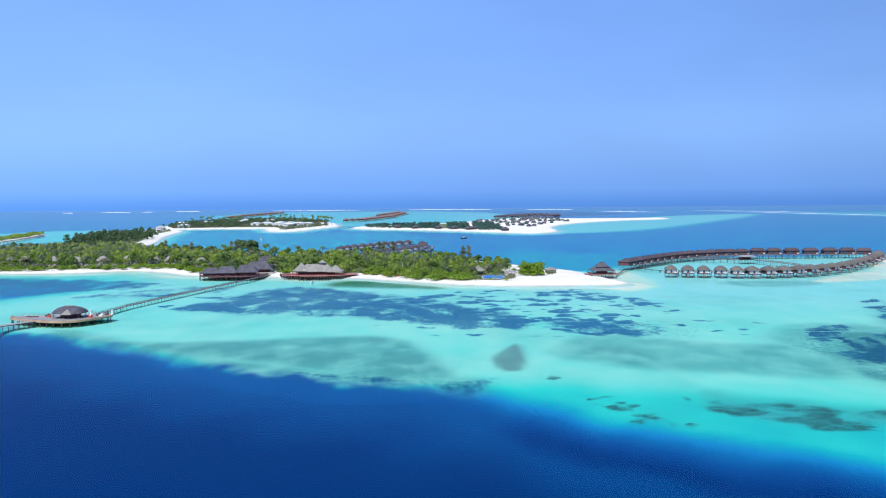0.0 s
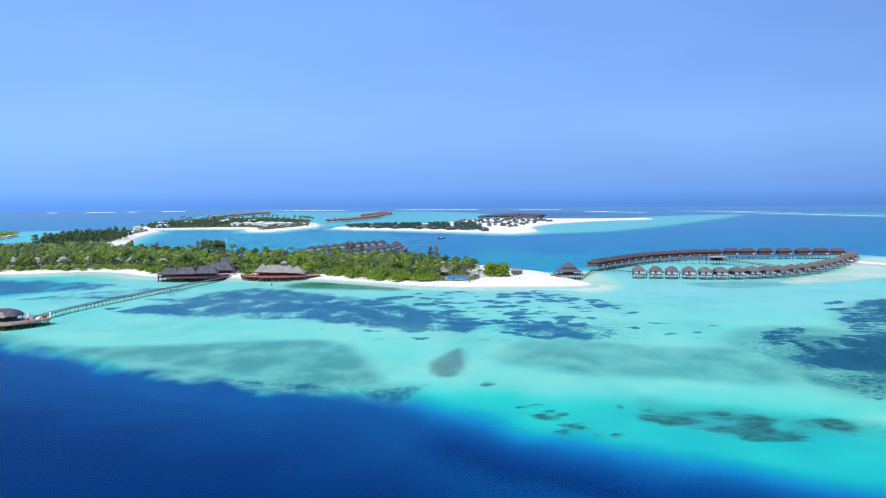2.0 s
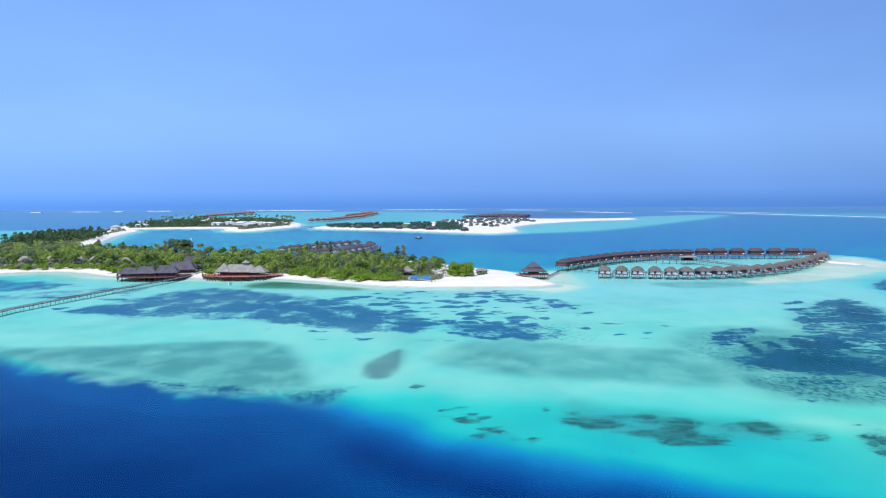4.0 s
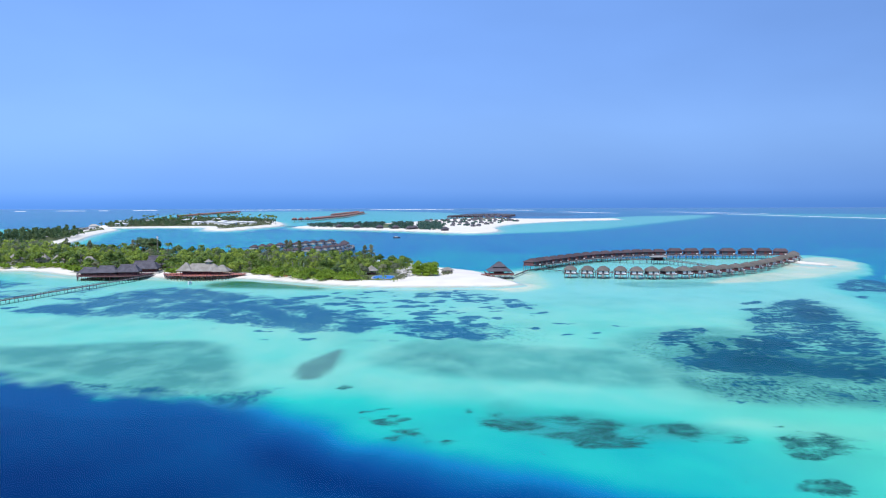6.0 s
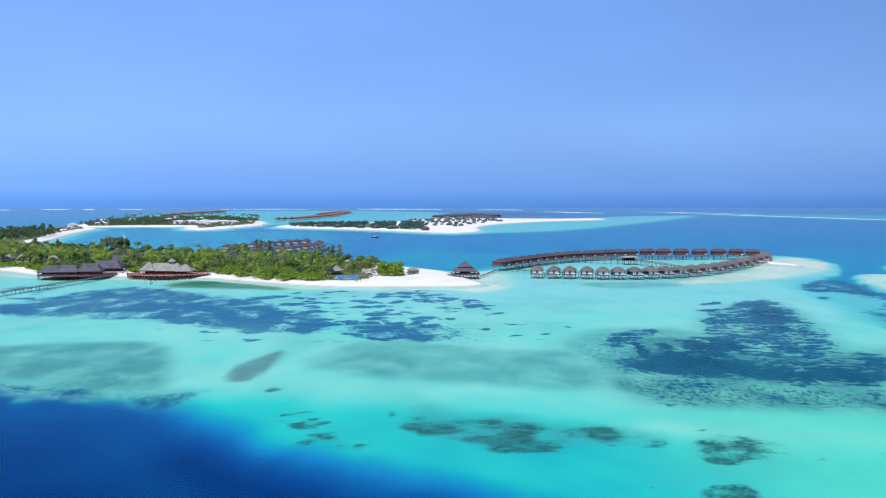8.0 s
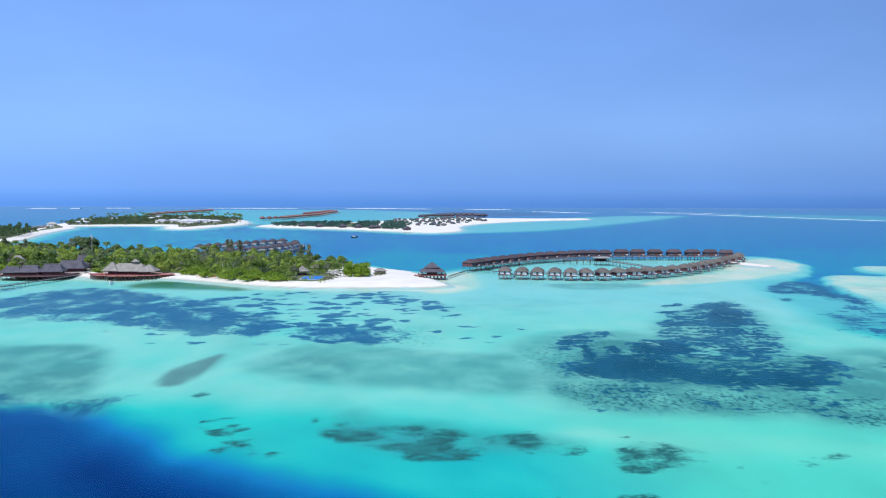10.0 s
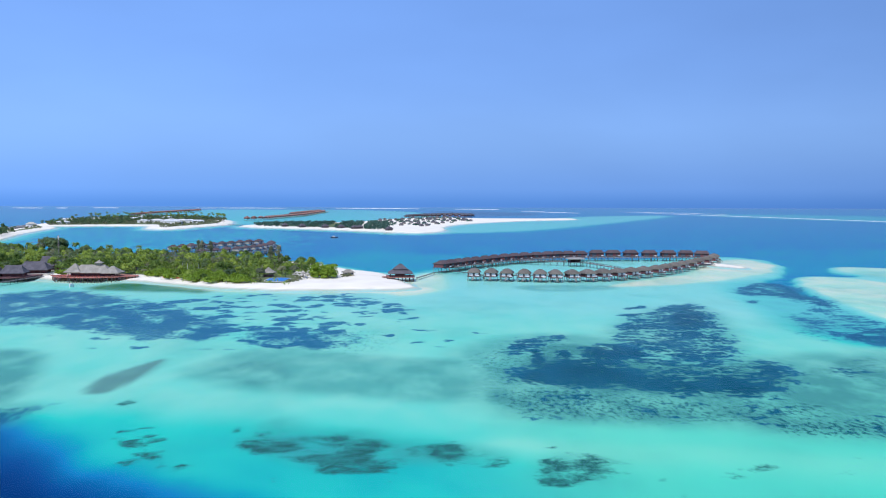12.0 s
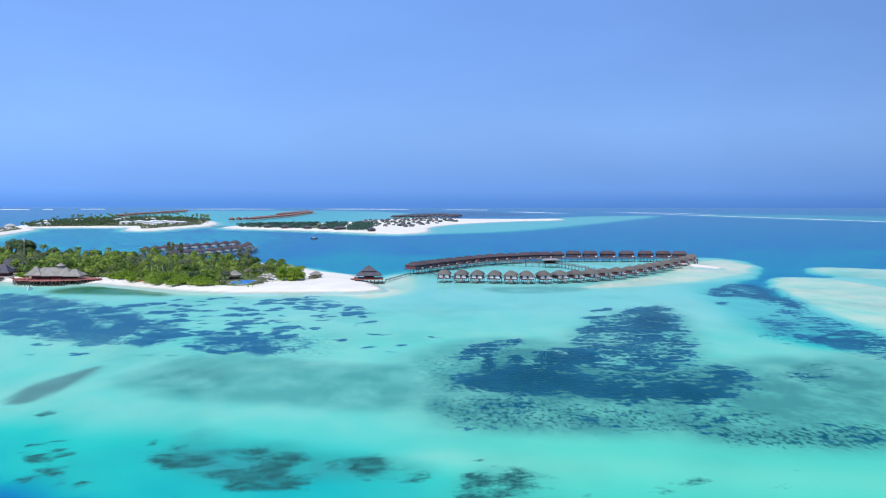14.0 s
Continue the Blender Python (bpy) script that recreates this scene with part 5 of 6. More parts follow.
def palm_tree(name, label, group, h, seed):
    rnd = random.Random(seed)
    t = thing(name, label, "palm", group)
    bm = bmesh.new()
    bend, az = rnd.uniform(0.6, 1.8), rnd.uniform(0, 6.28)
    path = [Vector((math.cos(az) * bend * k * k, math.sin(az) * bend * k * k, -0.4 + h * k)) for k in (0, 0.35, 0.7, 1.0)]
    for a, b, r0, r1 in zip(path, path[1:], (0.24, 0.17, 0.14), (0.17, 0.14, 0.11)):
        rod(bm, a, b, r0, r1, 7)
    part("trunk", bm, BARK, t)
    bm = bmesh.new()
    for i in range(17):
        a = 6.2832 * i / 17 + rnd.uniform(-0.15, 0.15)
        up, ln = rnd.uniform(-0.1, 0.95), rnd.uniform(3.0, 4.2)
        side = Vector((-math.sin(a), math.cos(a), 0))
        prev = None
        for j in range(7):
            k = j / 6
            p = path[-1] + Vector((math.cos(a) * ln * k * (1 - 0.2 * k), math.sin(a) * ln * k * (1 - 0.2 * k), ln * (up * k - 0.95 * k * k)))
            wd = 0.62 * math.sin(math.pi * min(1, k * 0.9 + 0.1)) + 0.03
            row = [bm.verts.new(p - side * wd - Vector((0, 0, wd * 0.55))), bm.verts.new(p), bm.verts.new(p + side * wd - Vector((0, 0, wd * 0.55)))]
            if prev:
                bm.faces.new((prev[0], prev[1], row[1], row[0]))
                bm.faces.new((prev[1], prev[2], row[2], row[1]))
            prev = row
    part("fronds", bm, LEAF_PALM, t)
    return t


def scatter(poly, count, gap, seed, ok, box_=None):
    """Random places at least gap apart where ok(x, y, metres from the shore) holds."""
    r = np.random.RandomState(seed)
    P = np.array(poly)
    x0, y0, x1, y1 = box_ or (*P.min(0), *P.max(0))
    cand = np.stack([r.uniform(x0, x1, count * 30), r.uniform(y0, y1, count * 30)], 1)
    sd = signed_distance(cand[:, 0], cand[:, 1], poly)
    out, cells = [], {}
    for (x, y), s in zip(cand, sd):
        if not ok(x, y, s):
            continue
        cx, cy = int(x // gap), int(y // gap)
        if any((x - a) ** 2 + (y - b) ** 2 < gap * gap for i in (-1, 0, 1) for j in (-1, 0, 1) for a, b in cells.get((cx + i, cy + j), ())):
            continue
        cells.setdefault((cx, cy), []).append((x, y))
        out.append((x, y, s))
        if len(out) >= count:
            break
    return out


CLEAR = [(-140, 504, 14), (-125, 505, 15), (-119, 526, 12), (-122, 550, 12), (-92, 505, 13), (-78, 505, 15), (-64, 506, 11), (-112, 514, 8), (-118, 480, 6),
         (30, 482, 15), (19, 487, 8), (22, 502, 8), (44, 492, 7), (44, 504, 6), (55, 498, 9), (76, 500, 20)]


def wooded(x, y, s):
    return s > 13 + 4 * math.sin(x * 0.09) + (6 if x > 20 else 0) and x < (37 if y < 513 else 47) and y < 760 and all((x - a) ** 2 + (y - b) ** 2 > r * r for a, b, r in CLEAR)


spots = sorted(scatter(MAIN_ISLAND, 640, 6.2, 11, wooded, (-380, 440, 62, 740)), key=lambda q: q[2] + 0.12 * q[1])
spots, deep_wood = spots[:330], spots[330:]
kinds = [broad_tree("broadleaf_tree", "leafy green island tree with a rounded crown", "island trees", 8.5, 5.2, 21, LEAF),
         broad_tree("broadleaf_tree", "spreading bright green island tree", "island trees", 7.2, 5.8, 22, LEAF, 17),
         broad_tree("broadleaf_tree", "tall green island tree with an uneven crown", "island trees", 10.0, 5.0, 23, LEAF, 16),
         broad_tree("broadleaf_tree", "dark green dense island tree", "island trees", 9.2, 5.0, 24, LEAF_DARK, 16),
         broad_tree("broadleaf_tree", "low grey-green dry island tree", "island trees", 6.5, 4.6, 25, LEAF_GREY, 12),
         palm_tree("coconut_palm", "tall leaning coconut palm", "coconut palms", 10.5, 31),
         palm_tree("coconut_palm", "coconut palm with drooping fronds", "coconut palms", 8.5, 32),
         palm_tree("coconut_palm", "slender young coconut palm", "coconut palms", 6.8, 33),
         broad_tree("silver_tree", "pale silvery-leaved low tree among the island trees", "silvery trees", 7.4, 3.6, 34, LEAF_PALE, 11, 46, 0.7)]
rng = random.Random(7)
used = set()
for x, y, s in spots:
    front = s < 30
    k = rng.choices(range(9), (20, 22, 11, 11 if not front else 4, 9 if x > -140 else 16, 7, 8, 7 if front else 4, 11 if x < -140 and s < 60 else 0))[0]
    f = rng.uniform(0.75, 1.18) * (0.82 if s < 22 else 1.0) * (0.80 if x > -55 else 1.0)
    m = pose(x, y, 1.5, 0, 0, rng.uniform(0, 360)) @ Matrix.Diagonal((f, f, f * rng.uniform(0.9, 1.1), 1))
    if k in used:
        t = copy_thing(kinds[k], m)
        t.matrix_basis = m
    else:
        kinds[k].matrix_basis = m
        used.add(k)
needle = needle_tree("needle_tree", "feathery grey-green ironwood tree above the canopy", "ironwood trees", 14, 6.5, 41, LEAF_GREY)
place(needle, [(-168, 668, 1.4, 0.3), (-160, 660, 1.4, 1.9), (-176, 662, 1.4, 2.2), (-170, 654, 1.4, 4.0), (14, 566, 1.4, 0.0), (18, 572, 1.4, 2.0), (-48, 640, 1.4, 1.0), (-40, 632, 1.4, 3.0),
               (-52, 646, 1.4, 5.0), (-205, 650, 1.4, 0.4), (-240, 690, 1.4, 0.9)])
big = broad_tree("broadleaf_tree", "large dark rounded tree above the canopy", "island trees", 17.5, 8.5, 42, LEAF_DARK, 24, 90, 1.0)
place(big, [(-166, 655, 1.4, 0.0), (-156, 650, 1.4, 2.0)])

hedge = thing("hedge_tree", "dense clipped bright green tree block on the beach", "tree", x=54.5, y=494, z=1.2)
bm, tips = trunk_bm(5.0, 0.3, 6, random.Random(5))
part("trunk", bm, BARK, hedge)
rnd = random.Random(9)
crown = new("crown", leaf_mesh("crown", [(rnd.uniform(-6.6, 6.6), rnd.uniform(-7, 7), rnd.uniform(1.0, 7.6)) for _ in range(110)], [1.8] * 110, 130, 0.6, 51, LEAF_HEDGE))
crown.parent = hedge
shrub = thing("pool_shrub", "round green shrub beside the pool", "shrub", "shrubs by the pool")
part("stem", trunk_bm(1.6, 0.1, 4, random.Random(6))[0], BARK, shrub)
rnd = random.Random(10)
crown = new("foliage", leaf_mesh("foliage", [(rnd.uniform(-1.8, 1.8), rnd.uniform(-1.8, 1.8), rnd.uniform(0.5, 1.5)) for _ in range(14)], [0.9] * 14, 60, 0.45, 52, LEAF_GREY))
crown.parent = shrub
place(shrub, [(44, 508, 1.4, 0.6), (47, 511, 1.4, 1.7), (50, 509, 1.4, 2.9), (45, 515, 1.4, 4.1), (66, 498, 1.3, 0.4), (68, 502, 1.3, 2.4), (19.5, 473, 1.2, 0.0), (18.5, 478, 1.4, 1.0), (39.5, 474, 1.2, 2.0), (41, 480, 1.3, 3.0), (41.5, 486, 1.4, 4.0), (38, 470, 1.0, 5.0)])

grey_bush = broad_tree("dry_bush", "pale grey-green dry bush at the back of the beach", "dry beach bushes", 3.4, 3.0, 55, LEAF_PALE, 9, 50, 0.6, "bush")
rnd = random.Random(31)
place(grey_bush, [(-430 + 7.2 * i + rnd.uniform(-2, 2), 572 + 4 * math.sin(i * 0.9) + rnd.uniform(-1, 3) - max(0, i - 22) * 0.5, 1.3, rnd.uniform(0, 6)) for i in range(30)])
beach_shrub = thing("beach_shrub", "low rounded bright green shrub at the edge of the beach", "shrub", "beach shrubs")
part("stem", trunk_bm(1.8, 0.14, 5, random.Random(16))[0], BARK, beach_shrub)
rnd = random.Random(17)
crown = new("foliage", leaf_mesh("foliage", [(rnd.uniform(-2.6, 2.6), rnd.uniform(-2.2, 2.2), rnd.uniform(0.5, 2.6)) for _ in range(26)], [1.3] * 26, 60, 0.55, 57, LEAF_HEDGE))
crown.parent = beach_shrub
edge_spots = scatter(MAIN_ISLAND, 90, 4.4, 58, lambda x, y, s: 8 + 3 * math.sin(x * 0.09) < s < 14 + 4 * math.sin(x * 0.09) + (5 if x > 20 else 0) and y < 600 and x < 13
                     and all((x - a) ** 2 + (y - b) ** 2 > (c + 2) ** 2 for a, b, c in CLEAR), (-380, 440, 62, 600))
place(beach_shrub, [(x, y, 1.2, (x * 1.7) % 6.28) for x, y, s in edge_spots])
wide_bush = thing("rounded_bush", "wide smooth bright green bush before the island trees", "bush", "wide beach bushes")
part("stem", trunk_bm(2.4, 0.2, 6, random.Random(26))[0], BARK, wide_bush)
rnd = random.Random(27)
crown = new("foliage", leaf_mesh("foliage", [(5.2 * math.cos(a) * q, 3.6 * math.sin(a) * q, 0.6 + 3.4 * (1 - q * q) * rnd.uniform(0.5, 1.1)) for a, q in [(rnd.uniform(0, 6.28), rnd.uniform(0, 1) ** 0.5) for _ in range(60)]], [1.5] * 60, 70, 0.55, 67, LEAF_HEDGE))
crown.parent = wide_bush
place(wide_bush, [(x, y, 1.3, (x * 2.3) % 6.28) for x, y, s in scatter(MAIN_ISLAND, 26, 6.5, 68, lambda x, y, s: 12 < s < 24 and -48 < x < 14 and y < 560
                  and all((x - a) ** 2 + (y - b) ** 2 > (c + 2) ** 2 for a, b, c in CLEAR), (-60, 440, 20, 560))])
# undergrowth between the trees
under = scatter(MAIN_ISLAND, 2300, 3.0, 12, lambda x, y, s: wooded(x, y, s + 5.0), (-380, 440, 62, 700))
ug = new("undergrowth", leaf_mesh("undergrowth", [(x, y, 1.5 + 1.6 * random.Random(int(x * 7 + y)).random()) for x, y, s in under], [2.2] * len(under), 26, 0.9, 61, LEAF))
tagged(ug, "low green undergrowth between the island trees", "bushes", kind="stuff")


def far_wood(name, label, places, h, mat, seed, per=22, size=1.7, clumps=4):
    r = random.Random(seed)
    cs, rs = [], []
    for x, y, *_ in places:
        k = r.uniform(0.7, 1.25)
        for i in range(clumps):
            cs.append((x + r.uniform(-2.5, 2.5), y + r.uniform(-2.5, 2.5), 1.5 + h * k * (0.25 + 0.7 * i / clumps + r.uniform(-0.08, 0.08))))
            rs.append(2.6 * k * (1.15 - 0.6 * i / clumps))
    return tagged(new(name, leaf_mesh(name, cs, rs, per, size, seed, mat, 1.0)), label, "trees", kind="stuff")


for k, (mat, words) in enumerate(((LEAF, "dense green wood in the island interior"), (LEAF_DARK, "dark green trees in the island interior"), (LEAF_GREY, "grey-green trees in the island interior"))):
    far_wood("island_wood", words, [q for i, q in enumerate(deep_wood) if (0, 0, 1, 0, 2, 1)[(i * 7 + i // 5) % 6] == k], 8.5, mat, 70 + 20 * k, 60, 0.95, 5)
far_wood("far_trees", "dark wood along the far side of the island", scatter(MAIN_ISLAND, 620, 8, 14, lambda x, y, s: s > 9 and -402 - (y - 850) * 0.22 < x < -376 and 850 < y < 1120, (-640, 560, -180, 1120)), 12, LEAF_DARK, 71, 40, 1.5, 6)
shore_wood = scatter(MAIN_ISLAND, 700, 8, 24, lambda x, y, s: s > 14 and (y > 700 or x < -380) and y < 860 and x > -560 + (y - 600) * 0.55, (-640, 560, -180, 870))
for k, (mat, words, h) in enumerate(((LEAF, "green scrub wood on the island's far side", 5.5), (LEAF_GREY, "grey-green dry trees on the island's far side", 6.0), (LEAF_DARK, "dark needle trees on the island's far side", 7.5), (LEAF_PALE, "pale silvery bushes on the island's far side", 4.0))):
    far_wood("far_trees", words, [q for i, q in enumerate(shore_wood) if (0, 1, 0, 2, 1, 0, 3, 2)[(i * 5 + i // 7) % 8] == k], h, mat, 75 + 20 * k, 30, 1.3)
far_wood("far_palms_and_scrub", "low scrub along the causeway beach", scatter(MAIN_ISLAND, 60, 12, 15, lambda x, y, s: s > 16 and y > 1100), 3, LEAF_GREY, 72)
far_wood("far_trees", "woods on the distant island", scatter(FAR_ISLAND, 430, 12, 16, lambda x, y, s: s > (26 if y < 1500 else 12) and (x < -385 or y > 1720), None), 7, LEAF_DARK, 73)
far_wood("far_scrub", "grey-green scrub between the far woods", scatter(FAR_ISLAND, 300, 12, 46, lambda x, y, s: s > 24 and (x < -385 or y > 1720), None), 4.5, LEAF_GREY, 79)
far_wood("far_scrub", "low green scrub on the breakwater", scatter(BREAKWATER, 90, 5, 36, lambda x, y, s: s > 3, None), 2.6, LEAF, 78)
far_wood("far_scrub", "sparse scrub between the distant houses", scatter(FAR_ISLAND, 90, 14, 26, lambda x, y, s: s > 22 and x > -385 and y < 1720, None), 3.5, LEAF_GREY, 76)
far_wood("far_trees", "dark tree rows on the distant sand island", scatter(SAND_ISLAND, 560, 7, 17, lambda x, y, s: s > 24 and x < 92 and y < 1560 and (int(x * 0.11) % 5 > 0), None), 5.2, LEAF_HAZED, 74)
far_wood("far_scrub", "dark scrub clumps on the white sand", scatter(SAND_ISLAND, 70, 12, 27, lambda x, y, s: s > 30 and 60 < x < 260 and y > 1420, None), 2.4, LEAF_HAZED, 77)
place(far_palm := palm_tree("coconut_palm", "distant coconut palm on the far island shore", "far palms", 15, 34),
      [(x, y, 1.8, x * 0.7) for x, y, s in scatter(FAR_ISLAND, 70, 12, 18, lambda x, y, s: s > 14, None)] + [(-236 - 9 * i, 1640 + 33 * i, 1.6, i * 1.0) for i in range(6)])


# ---- small beach buildings ----
def round_hut(name, label, group, r, eave, rise, thatch, category="hut"):
    v = thing(name, label, category, group)
    columns(v, [(math.cos(0.7854 * i) * r * 0.8, math.sin(0.7854 * i) * r * 0.8) for i in range(8)], -0.6, eave + 0.1, 0.11)
    bm = bmesh.new()
    bmesh.ops.create_cone(bm, cap_ends=True, segments=10, radius1=r * 0.62, radius2=r * 0.62, depth=1.6, matrix=Matrix.Translation((0, 0, 0.5)))
    part("counter", bm, WALL_RED, v)
    bm = bmesh.new()
    cone_roof(bm, 0, 0, eave, r, rise, 12)
    part("roof", bm, thatch, v)
    return v


place(round_hut("pool_bar", "round thatched pool bar hut", "", 4.6, 2.8, 3.0, THATCH_PALE), [(22, 500, 1.5, 0)])


def parasol(name, label, group, mat, r=1.6, h=2.5):
    v = thing(name, label, "parasol", group)
    bm = bmesh.new()
    rod(bm, (0, 0, -0.5), (0, 0, h + 0.7), 0.06)
    part("pole", bm, BARK, v)
    bm = bmesh.new()
    cone_roof(bm, 0, 0, h, r, 0.9, 10, 0.12)
    part("canopy", bm, mat, v)
    return v


rng = random.Random(21)
place(parasol("thatched_parasol", "thatched parasol standing on the white sand", "thatched parasols", THATCH_PALE),
      [(40 + rng.uniform(-3, 6), 487 + i * 3.4, 1.5, 0) for i in range(3)] + [(-300 + i * 7.5, 569 + 3.5 * math.sin(i * 2.1), 1.4, 0) for i in range(9)] + [(12 - 9 * i, 472 + 5.5 * i, 1.4, 0) for i in range(4)])
place(parasol("white_parasol", "white cloth parasol by the pool terrace", "white parasols", STONE, 1.4, 2.3), [(39 + rng.uniform(-1, 8), 486 + i * 2.4, 1.5, 0) for i in range(9)])
beach_lounger = thing("sun_lounger", "white sun lounger on the sand", "lounger", "white beach loungers")
part("mattress", boxes((0, 0.2, 0.28, 0.65, 1.35, 0.12), (0, -0.75, 0.3, 0.65, 0.6, 0.32)), WHITE, beach_lounger)
part("frame", boxes((-0.26, 0.7, 0, 0.06, 0.06, 0.3), (0.26, 0.7, 0, 0.06, 0.06, 0.3), (-0.26, -0.7, 0, 0.06, 0.06, 0.3), (0.26, -0.7, 0, 0.06, 0.06, 0.3), (0, 0, 0.2, 0.68, 1.9, 0.07)), WOOD_DARK, beach_lounger)
place(beach_lounger, [(38.5 + rng.uniform(0, 9), 483 + i * 1.9, 1.72, rng.uniform(-0.4, 0.4)) for i in range(14)] + [(-45 + 7 * i, 497 - 4.2 * i, 1.5, 0.3) for i in range(8)])


def cottage(name, label, group, w, d, wall_h, rise, roof, wall, category="cottage"):
    v = thing(name, label, category, group)
    part("plinth", boxes((0, 0, -0.8, w - 0.8, d - 0.8, 1.1)), STONE, v)
    part("wall", boxes((0, 0, 0.3, w - 1.6, d - 1.6, wall_h)), wall, v)
    dr = part("door", boxes((0, -(d - 1.6) / 2 - 0.04, 0.3, 1.4, 0.08, 2.05)), WOOD_DARK, v)
    wn_ = part("window", boxes((-w * 0.26, -(d - 1.6) / 2 - 0.04, 1.1, 1.2, 0.08, 1.1)), HULL_DARK, v)
    again(wn_, v, w * 0.52, 0, 0)
    bm = bmesh.new()
    hip(bm, 0, 0, 0.3 + wall_h, w, d, rise, w * 0.35, 0.3, 0.05)
    part("roof", bm, roof, v)
    return v


place(cottage("beach_cottage", "grey thatched beach cottage among the trees", "beach cottages", 9, 8, 3.7, 3.4, THATCH_PALE, STONE),
      [(-268, 584, 1.6, 0.2), (-252, 590, 1.6, 0.0), (-234, 592, 1.6, -0.1), (-214, 590, 1.6, 0.1), (-200, 584, 1.6, 0.2), (-186, 576, 1.6, 0.3), (-172, 566, 1.6, 0.3), (-290, 592, 1.6, 0.1), (-312, 596, 1.6, 0.0)])
place(cottage("beach_kiosk", "low pale kiosk beside the clipped tree", "", 7, 6, 2.0, 1.6, THATCH_PALE, STONE, "kiosk"), [(68, 506, 1.4, 0.4)])
mast = thing("radio_mast", "thin pale lattice mast rising from the trees", "mast", x=-137, y=600, z=1.5)
bm = bmesh.new()
for i in range(3):
    a = 2.094 * i
    rod(bm, (0.7 * math.cos(a), 0.7 * math.sin(a), -0.5), (0.25 * math.cos(a), 0.25 * math.sin(a), 20), 0.07, 0.05, 5)
part("legs", bm, WOOD_GREY, mast)
bm = bmesh.new()
for k in range(16):
    r0, z0 = 0.7 - 0.45 * k / 16, 20 * k / 16
    for i in range(3):
        a, b = 2.094 * i, 2.094 * (i + 1)
        rod(bm, (r0 * math.cos(a), r0 * math.sin(a), z0), (r0 * math.cos(b), r0 * math.sin(b), z0 + 1.2), 0.035, n=4)
part("bracing", bm, WOOD_GREY, mast)
part("antenna", boxes((0.3, 0, 17, 0.3, 0.3, 2.2), (-0.3, 0, 18, 0.3, 0.3, 1.6)), WHITE, mast)


flag = thing("flagpole", "tall white beach flagpole before the trees", "flagpole", "beach flagpoles")
bm = bmesh.new()
rod(bm, (0, 0, -0.5), (0, 0, 7.5), 0.09, 0.05)
part("pole", bm, WHITE, flag)
part("base", boxes((0, 0, -0.3, 0.7, 0.7, 0.5)), STONE, flag)
place(flag, [(-29, 507, 1.5, 0), (-26, 506, 1.5, 0), (-22.5, 505, 1.5, 0), (-19, 503, 1.5, 0)])
kayak = thing("kayak", "red plastic kayak lying on the sand", "kayak", "kayaks on the beach")
bm = bmesh.new()
rings = []
for t in (0, 0.1, 0.3, 0.5, 0.7, 0.9, 1.0):
    w = 0.38 * math.sin(math.pi * min(max(t, 0.03), 0.97)) ** 0.7 + 0.01
    rings.append([((t - 0.5) * 3.6, w * math.cos(6.2832 * i / 8), 0.2 + 0.55 * w * math.sin(6.2832 * i / 8) + 0.12 * (2 * t - 1) ** 2) for i in range(8)])
stacked(bm, rings)
part("hull", bm, RED, kayak)
part("cockpit", boxes((0, 0, 0.34, 0.9, 0.4, 0.06)), HULL_DARK, kayak)
place(kayak, [(-38 + 1.25 * i, 499.5 - 0.7 * i, 1.45, 1.2) for i in range(9)])


# ---- second villa rows and the distance ----
lagoon_villa = villa("water_villa", "grey-roofed water villa on stilts behind the wooded island", "villas behind the island", 8.0, 8.5, ROOF_PLUM, STONE, 2.8, 2.2, 1.9, 3.6, bays=4)
ROW_A = [(-94, 735), (-85, 758), (-69, 783), (-49, 820), (-30, 846)]
ROW_B = [(-57, 682), (-47, 696), (-35, 714), (-24, 742), (-19, 772), (-19, 802), (-23, 826)]
place(lagoon_villa, [(x, y, a) for x, y, a in along([(*p, 0) for p in ROW_A], 13.0)] + [(x, y, a) for x, y, a in along([(*p, 0) for p in ROW_B], 13.0)])
boardwalk("boardwalk", "timber boardwalk along the villas behind the island", [(x + 8, y - 5) for x, y in ROW_A], 2.2, gap=7)
boardwalk("boardwalk", "timber boardwalk along the villas behind the island", [(x + 8, y - 5) for x, y in ROW_B], 2.2, gap=7)


def far_villa(label, group, roof):
    v = thing("water_villa", label, "villa", group)
    bm = bmesh.new()
    rod(bm, (0, 0, -3), (0, 0, 2.2), 0.25, 0.25, 5)
    p = part("stilt", bm, WOOD_DARK, v)
    p.location = (-5, -4, 0)
    for s in ((5, -4), (-5, 4), (5, 4)):
        again(p, v, *s, 0)
    part("platform", boxes((0, 0, 2.2, 13, 12, 0.3), (0, -6.5, 2.0, 5, 2.5, 0.2)), WOOD_GREY, v)
    part("wall", boxes((0, 0.5, 2.5, 10.5, 8.5, 2.6)), WALL_RED, v)
    bm = bmesh.new()
    hip(bm, 0, 0.5, 5.1, 13, 11, 3.4, 5)
    part("roof", bm, roof, v)
    return v


